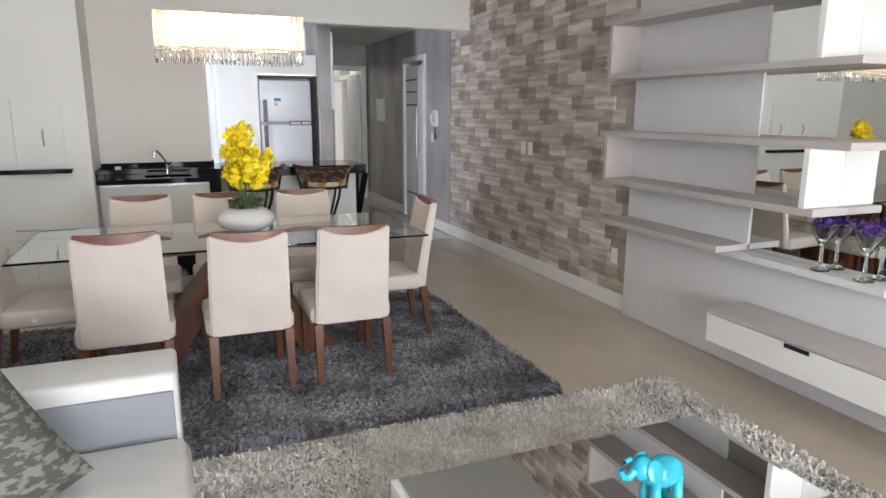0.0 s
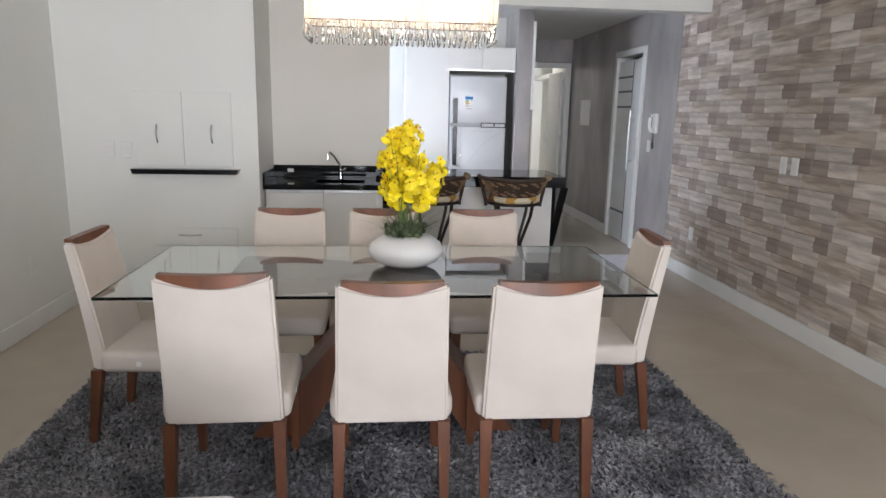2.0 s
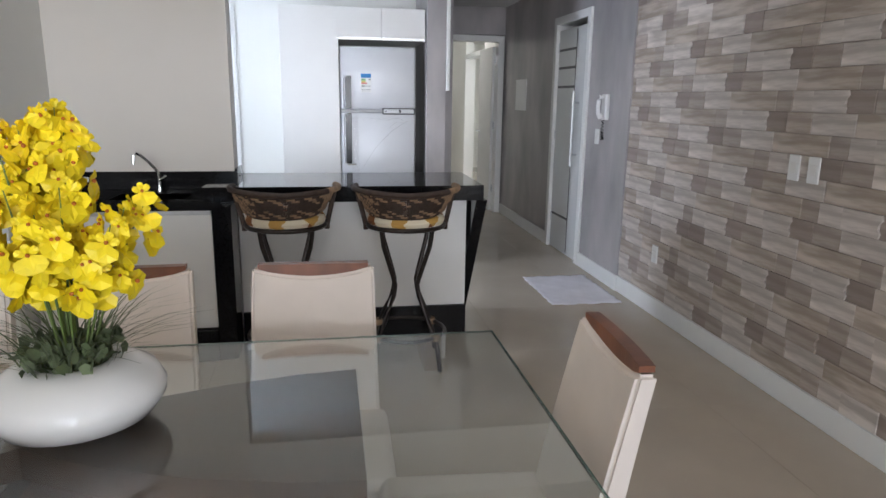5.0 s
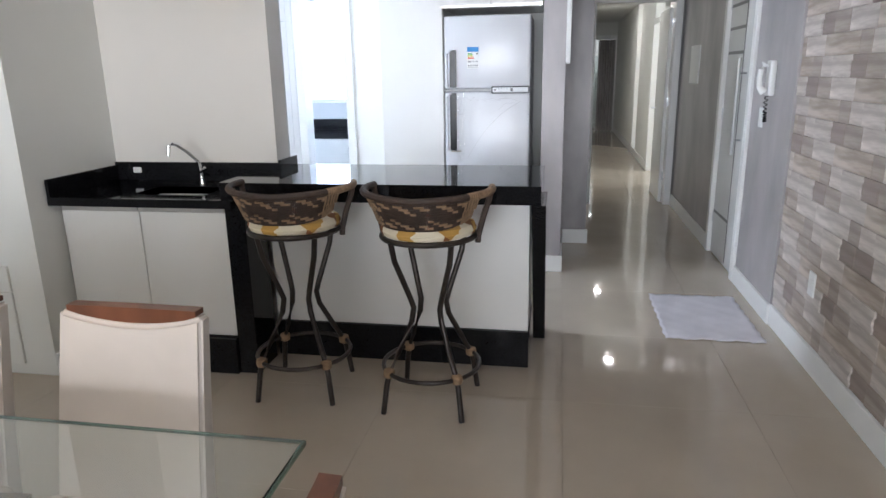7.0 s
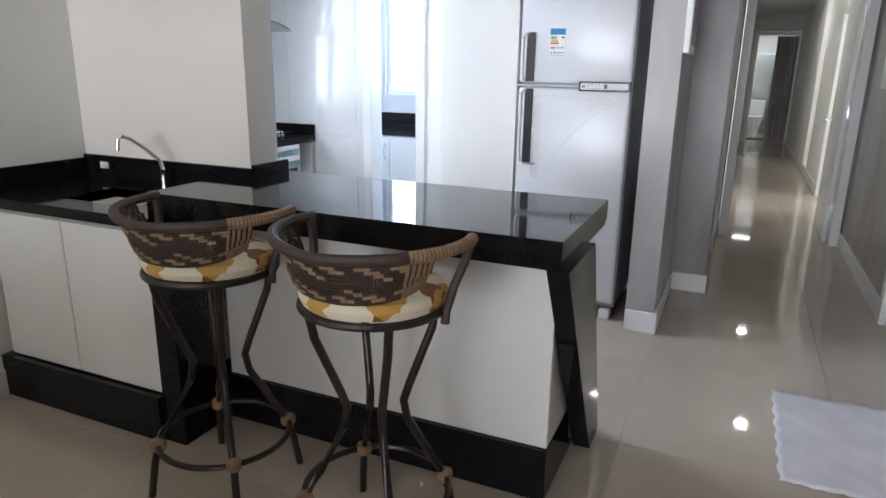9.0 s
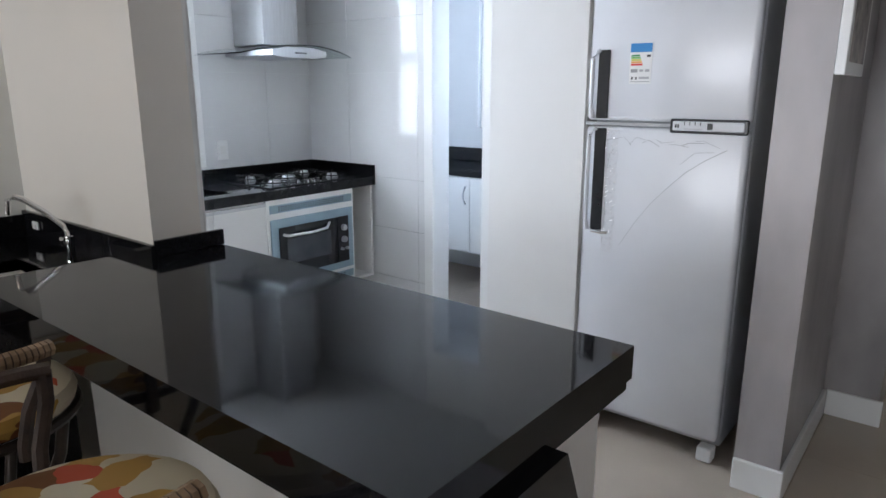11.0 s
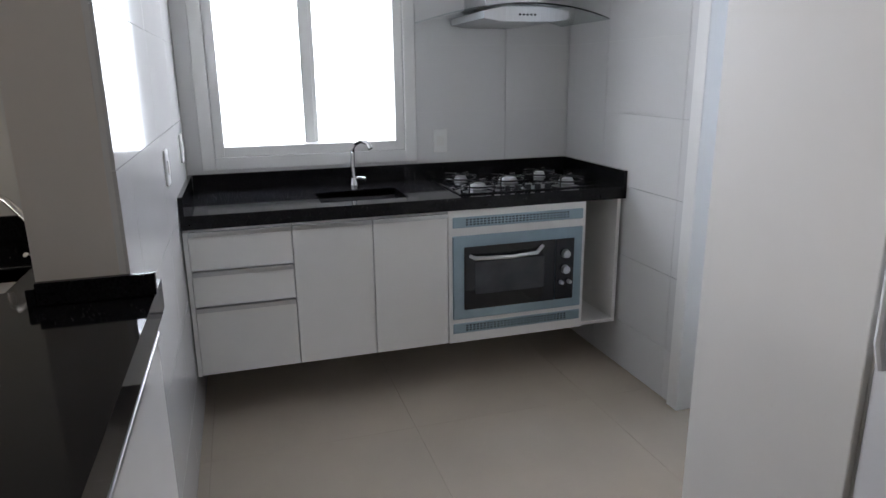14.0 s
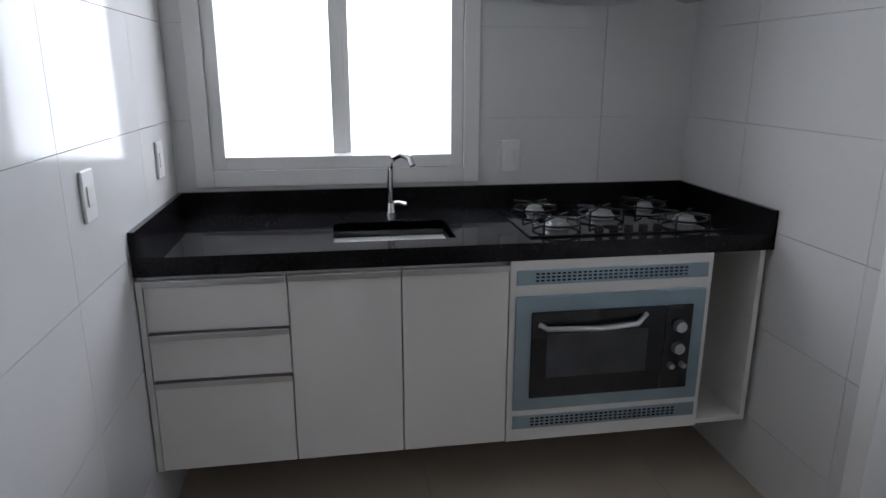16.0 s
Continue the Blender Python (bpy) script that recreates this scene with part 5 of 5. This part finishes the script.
CREASES = [[(0.64 + 0.05 * k, 1.215 + 0.012 * math.sin(k * 2)), (0.665 + 0.05 * k, 1.222 + 0.01 * math.sin(k)), (0.69 + 0.055 * k, 1.212 + 0.012 * math.cos(k * 3))] for k in range(8)]
CREASES += [[(0.72, 0.80), (0.78, 0.90), (0.84, 0.985), (0.90, 1.05)], [(0.90, 1.05), (0.96, 1.11), (1.03, 1.16), (1.10, 1.20)], [(0.65, 1.10), (0.66, 1.16), (0.68, 1.19)],
            [(0.94, 1.14), (0.99, 1.185), (1.06, 1.19)], [(0.645, 0.80), (0.652, 0.92), (0.648, 1.04)]]
for k, line in enumerate(CREASES):
    b = bmesh.new()
    tube(b, [(x_ + FX, 9.0085 - 0.0015 * (0 < i < len(line) - 1) + FY, z_ + FZ) for i, (x_, z_) in enumerate(line)], 0.0006 if k % 3 else 0.0009, 4)
    part("film_crease", b, M_CREASE, fr, "crease of clear film")

# ---- pantry and over-fridge cupboards ----
pan = thing("pantry_cabinet", (0.262, 9.400, 0), "tall flush white pantry cabinet beside the fridge", "cabinet")
block("body", (-0.205, -0.36, 0), (0.257, 0.255, 2.12), M_WHITE, pan, "white cabinet body", 0.002)
block("door", (-0.203, -0.379, 0.01), (0.255, -0.361, 2.118), M_WHITE, pan, "plain white door", 0.002)
over = thing("overhead_cabinet", (0.848, 9.4, 1.87), "white two-door cupboard above the fridge", "cabinet")
block("body", (-0.342, -0.36, 0), (0.37, 0.255, 0.25), M_WHITE, over, "white cabinet body", 0.002)
for x0, x1 in ((-0.34, 0.012), (0.016, 0.368)):
    block("door", (x0, -0.379, 0.022), (x1, -0.361, 0.248), M_WHITE, over, "white door", 0.002)
    block("handle", (x0, -0.385, 0.003), (x1, -0.361, 0.0215), M_ALU, over, "aluminium handle profile", 0.001)

# ---- kitchen counter ----
kc = thing("kitchen_worktop", (-1.6, 8.8, 0.84), "black granite worktop with upstands along the kitchen window wall", "counter")
KX, KY = 1.6, -8.8
XF = -1.305
def kb(n, lo, hi, mat, label="", bev=0.0, par=None):
    return block(n, tuple(a + d for a, d in zip(lo, (KX, KY, -0.84))), tuple(a + d for a, d in zip(hi, (KX, KY, -0.84))), mat, par or kc, label, bev)
Y0, Y1 = YKL + 0.002, YKR - 0.002
bx0, bx1, by0, by1 = -1.66, -1.38, 8.26, 8.64
for lo, hi in (((XWIN + 0.001, Y0, ZK - 0.035), (bx0, Y1, ZK)), ((bx1, Y0, ZK - 0.035), (XF, Y1, ZK)), ((bx0, Y0, ZK - 0.035), (bx1, by0, ZK)), ((bx0, by1, ZK - 0.035), (bx1, Y1, ZK))):
    kb("slab", lo, hi, M_BLACK, "polished black granite")
kb("front_edge", (XF, Y0, ZK - 0.055), (XF + 0.02, Y1, ZK + 0.0), M_BLACK, "black granite front edge")
kb("upstand", (XWIN + 0.001, Y0 + 0.018, ZK), (XWIN + 0.018, Y1 - 0.018, 0.964), M_BLACK, "black granite upstand")
kb("upstand", (XWIN + 0.001, Y0, ZK), (XF + 0.02, Y0 + 0.017, 0.964), M_BLACK, "black granite upstand")
kb("upstand", (XWIN + 0.001, Y1 - 0.017, ZK), (XF + 0.02, Y1, 0.964), M_BLACK, "black granite upstand")
# kitchen sink basin, with the shade of its inside painted by the dark steel
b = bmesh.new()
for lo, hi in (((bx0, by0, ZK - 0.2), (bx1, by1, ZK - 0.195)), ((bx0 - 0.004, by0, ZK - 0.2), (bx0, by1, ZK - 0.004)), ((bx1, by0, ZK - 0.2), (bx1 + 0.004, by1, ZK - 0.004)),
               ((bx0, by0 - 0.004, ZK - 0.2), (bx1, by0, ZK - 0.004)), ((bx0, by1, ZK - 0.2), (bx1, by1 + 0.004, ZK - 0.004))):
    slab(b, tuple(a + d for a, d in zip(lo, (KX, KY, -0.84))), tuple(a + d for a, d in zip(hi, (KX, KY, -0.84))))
part("basin", b, M_BASIN_SHADE, kc, "stainless steel sink basin")
tap("kitchen_tap", "chrome curved kitchen tap behind the sink", (-1.80, 8.47, ZK), 38, 1)

ZB = 0.222
def front_cab(name, label, y0, y1):
    t = thing(name, (-1.59, (y0 + y1) / 2, ZB), label, "cabinet", "kitchen base cabinets")
    h = (y1 - y0) / 2
    block("body", (-0.3, -h + 0.001, 0), (0.285, h - 0.001, ZK - 0.056 - ZB), M_WHITE, t, "white cabinet body", 0.001)
    return t, h


t, h = front_cab("drawer_unit", "white three-drawer floating kitchen unit", 7.714, 8.126)
for z0, z1 in ((0.0, 0.275), (0.295, 0.425), (0.445, 0.585)):
    block("drawer", (0.286, -h + 0.02, z0 + 0.003), (0.303, h - 0.002, z1 - 0.003), M_WHITE, t, "white drawer front", 0.001)
    block("handle", (0.286, -h + 0.02, z1 - 0.002), (0.312, h - 0.002, z1 + 0.016), M_ALU, t, "aluminium handle profile", 0.001)
block("filler", (0.286, -h, 0.0), (0.303, -h + 0.017, 0.60), M_WHITE, t, "white filler strip", 0.001)
for y0, y1 in ((8.126, 8.456), (8.456, 8.785)):
    t, h = front_cab("base_unit", "white single-door floating kitchen unit", y0, y1)
    block("door", (0.286, -h + 0.002, 0.003), (0.303, h - 0.002, 0.582), M_WHITE, t, "white door", 0.001)
    block("handle", (0.286, -h + 0.002, 0.583), (0.312, h - 0.002, 0.601), M_ALU, t, "aluminium handle profile", 0.001)

ov = thing("oven_unit", (-1.59, 9.119, ZB), "white oven housing with steel vent grilles", "cabinet")
oh = 0.333
block("body", (-0.3, -oh + 0.001, 0), (0.285, oh, ZK - 0.056 - ZB), M_WHITE, ov, "white housing", 0.001)
block("face", (0.286, -oh + 0.001, 0), (0.303, oh, 0.612), M_WHITE, ov, "white face frame", 0.001)
for z0 in (0.045, 0.535):
    v = block("vent_grille", (0.3035, -oh + 0.02, z0), (0.308, oh - 0.015, z0 + 0.048), M_BLUESTEEL, ov, "slotted steel grille with blue film", 0.002)
    b = bmesh.new()
    for i in range(30):
        y = -oh + 0.08 + i * 0.0168
        for k in range(3):
            slab(b, (0.3082, y, z0 + 0.010 + k * 0.011), (0.3088, y + 0.011, z0 + 0.016 + k * 0.011))
    part("slots", b, M_DARK, v, "dark slots", kind="stuff")
oven = thing("built_in_oven", (-1.28, 9.119, ZB + 0.115), "black glass built-in oven with a steel surround", "oven")
block("surround", (-0.006, -0.315, 0.0), (0.006, 0.315, 0.385), M_BLUESTEEL, oven, "steel surround with blue film", 0.003)
block("door_glass", (0.0065, -0.265, 0.045), (0.014, 0.175, 0.335), M_OVENGLASS, oven, "black glass door", 0.002)
block("control_strip", (0.0065, 0.178, 0.045), (0.014, 0.27, 0.335), M_OVENGLASS, oven, "black control strip", 0.002)
block("window_glass", (0.0142, -0.215, 0.115), (0.0152, 0.12, 0.265), material("dim_oven_window", (0.05, 0.055, 0.065), 0.05, vary=0.2, scale=8), oven, "dim oven window", 0)
b = bmesh.new()
tube(b, [(0.014, -0.24, 0.295), (0.035, -0.22, 0.288), (0.042, -0.05, 0.283), (0.040, 0.07, 0.29), (0.014, 0.11, 0.312)], 0.009, 8)
part("handle", b, M_ALU, oven, "bowed metal handle", rounded=True)
for y, z, r_ in ((0.225, 0.265, 0.021), (0.225, 0.19, 0.021), (0.205, 0.13, 0.010), (0.245, 0.13, 0.010)):
    b = bmesh.new()
    tube(b, [(0.014, y, z), (0.034, y, z)], [r_, r_ * 0.85], 20)
    part("knob", b, M_STEEL, oven, "steel knob", rounded=True)

op = thing("open_niche", (-1.59, 9.548, ZB), "narrow open white niche beside the oven", "cabinet")
block("bottom", (-0.3, -0.092, 0), (0.29, 0.092, 0.016), M_WHITE, op)
block("side", (-0.3, 0.075, 0.017), (0.29, 0.092, 0.61), M_WHITE, op)
block("back", (-0.3, -0.092, 0.017), (-0.285, 0.074, 0.61), M_WHITE, op)

hob = thing("gas_hob", (-1.57, 9.20, ZK), "black glass five-burner gas hob on the black worktop", "hob")
block("glass", (-0.22, -0.34, 0.0), (0.23, 0.34, 0.007), M_OVENGLASS, hob, "black glass plate", 0.003)
for x, y, r_ in ((-0.12, -0.22, 0.03), (0.12, -0.22, 0.04), (0.0, -0.02, 0.045), (-0.12, 0.2, 0.03), (0.12, 0.23, 0.035)):
    bu = part("burner", lathe(bmesh.new(), [(r_ * 1.1, 0.007), (r_ * 1.1, 0.016), (r_ * 0.9, 0.02), (r_ * 0.85, 0.03), (0.002, 0.032)], 24, (x, y, 0)), M_STEEL, hob, "steel burner cap", rounded=True)
    b = bmesh.new()
    for k in range(4):
        a = k * math.pi / 2 + 0.785
        tube(b, [(x + 0.085 * math.cos(a), y + 0.085 * math.sin(a), 0.008), (x + 0.083 * math.cos(a), y + 0.083 * math.sin(a), 0.04), (x + 0.02 * math.cos(a), y + 0.02 * math.sin(a), 0.042)], 0.004, 6)
    tube(b, [(x + 0.075 * math.cos(i * math.tau / 20), y + 0.075 * math.sin(i * math.tau / 20), 0.022) for i in range(20)], 0.004, 6, closed=True)
    part("pan_support", b, M_DARK, bu, "black wire pan support")
for i in range(5):
    part("knob", lathe(bmesh.new(), [(0.015, 0.007), (0.013, 0.024), (0.002, 0.025)], 14, (0.19, -0.1 + i * 0.05, 0)), M_DARK, hob, rounded=True)

# ---- hood ----
hood = thing("range_hood", (-1.625, 9.20, 1.635), "stainless range hood with a curved glass canopy", "hood")
b = bmesh.new()
n_ = 16
prev = None
for i in range(n_ + 1):
    u = i / n_ * 2 - 1
    y = u * 0.41
    z = 0.055 - 0.055 * u * u
    xf = 0.26 - 0.06 * u * u
    cur = [b.verts.new((-0.27, y, z)), b.verts.new((xf, y, z)), b.verts.new((xf, y, z + 0.006)), b.verts.new((-0.27, y, z + 0.006))]
    if prev:
        for k in range(4):
            b.faces.new((prev[k], prev[(k + 1) % 4], cur[(k + 1) % 4], cur[k]))
    prev = cur
part("canopy", b, glass("smoked_glass", (0.7, 0.78, 0.78)), hood, "curved glass canopy", rounded=True)
b = bmesh.new()
prism(b, [(-0.2, 0.0), (-0.12, -0.012), (0.12, -0.012), (0.2, 0.0), (0.2, 0.03), (0.1, 0.05), (-0.1, 0.05), (-0.2, 0.03)], "x", -0.26, 0.2)
part("housing", b, M_STEEL, hood, "brushed steel housing")
block("chimney", (-0.27, -0.13, 0.062), (0.03, 0.13, HK - 1.636), M_STEEL, hood, "brushed steel chimney", 0.004)
for i in range(5):
    part("button", slab(bmesh.new(), (0.2005, -0.04 + i * 0.018, 0.012), (0.203, -0.03 + i * 0.018, 0.02)), M_DARK, hood)

# ---- laundry counter ----
lc = thing("laundry_cabinet", (-0.8, 10.6, 0.285), "white floating laundry cabinet with black granite top", "cabinet")
block("body", (-1.0, -0.26, 0), (1.0, 0.29, 0.555), M_WHITE, lc, "white cabinet body", 0.002)
block("worktop", (-1.0, -0.29, 0.556), (1.0, 0.295, 0.60), M_BLACK, lc, "black granite top", 0.002)
block("upstand", (-1.0, 0.276, 0.601), (1.0, 0.295, 0.705), M_BLACK, lc, "black granite upstand", 0.001)
for i in range(5):
    block("door", (-0.998 + i * 0.4, -0.279, 0.003), (-0.602 + i * 0.4, -0.261, 0.55), M_WHITE, lc, "white door", 0.002)
    pull(lc, -0.64 + i * 0.4, -0.279, 0.42)
tap("laundry_tap", "chrome tap over the laundry sink", (-0.65, 10.78, 0.881), 0, 0)

# ---- floor tiles ----
def tile_mesh(name, w, h, d, mat):
    b = bmesh.new()
    slab(b, (0, 0, -d), (w, h, 0), 0.0004)
    me = bpy.data.meshes.new(name)
    b.to_mesh(me)
    b.free()
    me.materials.append(mat)
    return me


floor_ob = bpy.data.objects["floor"]
TS = 0.80
tm = tile_mesh("floor_tile", TS - 0.0008, TS - 0.0008, 0.006, M_FLOOR)
for i in range(9):
    for j in range(33):
        x, y = -2.6 + i * TS, -2.65 + j * TS
        if y < 11.6 or (1.3 < x + TS and x < 3.0) or (y < 17.5 and 1.5 < x):
            ob = new("tile", tm)
            ob.parent = floor_ob
            ob.location = (x, y, 0)


# ---- wall tiles of the kitchen ----
def wall_tiles(parent, origin, along, up, nrm, length, height, tw, th, skip):
    """Large glossy tiles with fine joints on a wall; skip: rectangles (a0, a1, z0, z1) left open."""
    o, u, n_v = Vector(origin), Vector(along), Vector(nrm)
    z = 0.0
    row = 0
    zs = [0.0] + [v for v in up if 0 < v < height] + [height]
    for z0, z1 in zip(zs, zs[1:]):
        a = -(tw * 0.35)
        while a < length:
            pieces = [(max(0, a), min(length, a + tw), z0, z1)]
            for s0, s1, t0, t1 in skip:
                nxt = []
                for p0, p1, q0, q1 in pieces:
                    if p1 <= s0 or p0 >= s1 or q1 <= t0 or q0 >= t1:
                        nxt.append((p0, p1, q0, q1))
                        continue
                    if p0 < s0:
                        nxt.append((p0, s0, q0, q1))
                    if p1 > s1:
                        nxt.append((s1, p1, q0, q1))
                    m0, m1 = max(p0, s0), min(p1, s1)
                    if q0 < t0:
                        nxt.append((m0, m1, q0, t0))
                    if q1 > t1:
                        nxt.append((m0, m1, t1, q1))
                pieces = nxt
            for p0, p1, q0, q1 in pieces:
                if p1 - p0 < 0.01 or q1 - q0 < 0.01:
                    continue
                c0 = o + u * (p0 + 0.001) + Vector((0, 0, q0 + 0.001))
                c1 = o + u * (p1 - 0.001) + Vector((0, 0, q1 - 0.001)) + n_v * 0.008
                lo = tuple(min(p, q) for p, q in zip(c0, c1))
                hi = tuple(max(p, q) for p, q in zip(c0, c1))
                block("tile", lo, hi, M_TILE, parent)
            a += tw
        row += 1


ZS = (0.23, 0.56, 0.89, 1.22, 1.545, 1.87, 2.2)
kl = structure("wall_kitchen_tiled_left", (XWIN - 0.008, YKL - 0.02, 0), (XPIL, YKL - 0.008, HK), M_TGROUT)
wall_tiles(kl, (XWIN, YKL - 0.008, 0), (1, 0, 0), ZS, (0, 1, 0), XPIL - XWIN, HK, 0.6, 0.33, [])
kw = bpy.data.objects["wall_window_under"]
wall_tiles(kw, (XWIN - 0.008, YKL, 0), (0, 1, 0), ZS, (1, 0, 0), YKR - YKL, HK, 0.6, 0.33, [(7.84 - YKL, 8.755 - YKL, 1.04, 2.2)])
kr = bpy.data.objects["wall_kitchen_right"]
wall_tiles(kr, (XWIN, YKR + 0.008, 0), (1, 0, 0), ZS, (0, -1, 0), 1.045, HK, 0.6, 0.33, [])

# ---- stone-look cladding of the patterned wall ----
M_STONE = []
for nm, c, t_ in (("pale", (0.50, 0.44, 0.395), (0.72, 0.655, 0.60)), ("mid", (0.36, 0.295, 0.25), (0.50, 0.43, 0.375)), ("dark", (0.30, 0.24, 0.205), (0.36, 0.295, 0.255)), ("tan", (0.37, 0.30, 0.24), (0.56, 0.485, 0.42))):
    M_STONE.append(material("stone_cladding_" + nm, c, 0.6, vary=0.06, scale=6, tint=t_, stretch=(1, 0.5, 4.0), bump=0.2, bump_scale=30, object_vary=0.08, island=0.06))
for m_ in M_STONE:
    for n_ in m_.node_tree.nodes:
        if n_.type == "MAP_RANGE" and abs(n_.inputs[1].default_value - 0.3) < 0.01:
            n_.inputs[1].default_value, n_.inputs[2].default_value = 0.38, 0.62
clad = bpy.data.objects["wall_right"]
PIECE = {}
COURSE = 0.0975
PAT = [(0.20, 0, 0), (0.15, 2, 1), (0.17, 1, 2), (0.26, 0, 0), (0.38, 3, 1), (0.115, 1, 2), (0.14, 0, 1)]
TORN = [(0.0, -0.004), (0.22, -0.010), (0.40, 0.004), (0.62, -0.002), (0.80, -0.016), (1.0, -0.009)]
stuff = {k: bmesh.new() for k in range(4)}
rs = random.Random(11)
placed = 0
row = 0
z = 0.121
while z < HC - 0.01:
    zt = min(z + COURSE, HC - 0.001)
    y = 8.053
    idx = 0
    start = (0.861 + (row - 16) * 0.903) % 1.415
    acc = 8.053 + start
    while acc > YBACK + 0.02:
        w, tone, kind_ = PAT[idx % 7]
        tone = tone if rs.random() < 0.96 else rs.randrange(4)
        torn = idx % 7 == 0
        idx += 1
        y1 = min(acc, 8.053)
        y0 = max(acc - w, YBACK + 0.02)
        acc -= w
        if y1 - y0 < 0.015:
            continue
        if y0 < 4.65 and z < 2.5 and y1 > 0.6:
            if y0 < 4.6:
                continue
        d = 0.017 if torn else (0.010, 0.013, 0.012)[(row + idx) % 3]
        near = 5.0 < y0 < 8.06 and z < 2.45
        if z > 0.1 and near and placed < 300 and y0 > 5.6 and z < 1.75:
            key = (round(y1 - y0, 3), round(zt - z, 3), tone, d, torn)
            if key not in PIECE:
                b = bmesh.new()
                if torn:
                    hh = zt - z - 0.0015
                    out_ = [(y_, f_ * hh) for f_, y_ in TORN] + [(y1 - y0 - 0.0015, hh), (y1 - y0 - 0.0015, 0)]
                    fr_, bk_ = [[b.verts.new((x_, y_, z_)) for y_, z_ in out_] for x_ in (-d, 0)]
                    b.faces.new(fr_)
                    for q_ in range(len(out_)):
                        b.faces.new((fr_[q_ - 1], bk_[q_ - 1], bk_[q_], fr_[q_]))
                    bmesh.ops.recalc_face_normals(b, faces=b.faces)
                else:
                    slab(b, (-d, 0, 0), (0, y1 - y0 - 0.0015, zt - z - 0.0015))
                bmesh.ops.bevel(b, geom=[e for e in b.edges if all(v.co.x < -0.001 for v in e.verts)], offset=0.002, segments=1, affect="EDGES")
                me = bpy.data.meshes.new("stone")
                b.to_mesh(me)
                b.free()
                me.materials.append(M_STONE[tone])
                PIECE[key] = me
            ob = new("stone", PIECE[key])
            ob.parent = clad
            ob.location = (XR + 0.012, y0, z)
            placed += 1
        else:
            vs = [stuff[tone].verts.new(c) for c in ((XR + 0.012 - d, y0, z), (XR + 0.012 - d, y1 - 0.0015, z), (XR + 0.012 - d, y1 - 0.0015, zt - 0.0015), (XR + 0.012 - d, y0, zt - 0.0015),
                                                  (XR + 0.012, y0, z), (XR + 0.012, y1 - 0.0015, z), (XR + 0.012, y1 - 0.0015, zt - 0.0015), (XR + 0.012, y0, zt - 0.0015))]
            for f in ((0, 1, 2, 3), (0, 4, 5, 1), (1, 5, 6, 2), (2, 6, 7, 3), (3, 7, 4, 0)):
                stuff[tone].faces.new([vs[k] for k in f])
    z += COURSE
    row += 1
for k, b in stuff.items():
    part("stones", b, M_STONE[k], clad, kind="stuff")
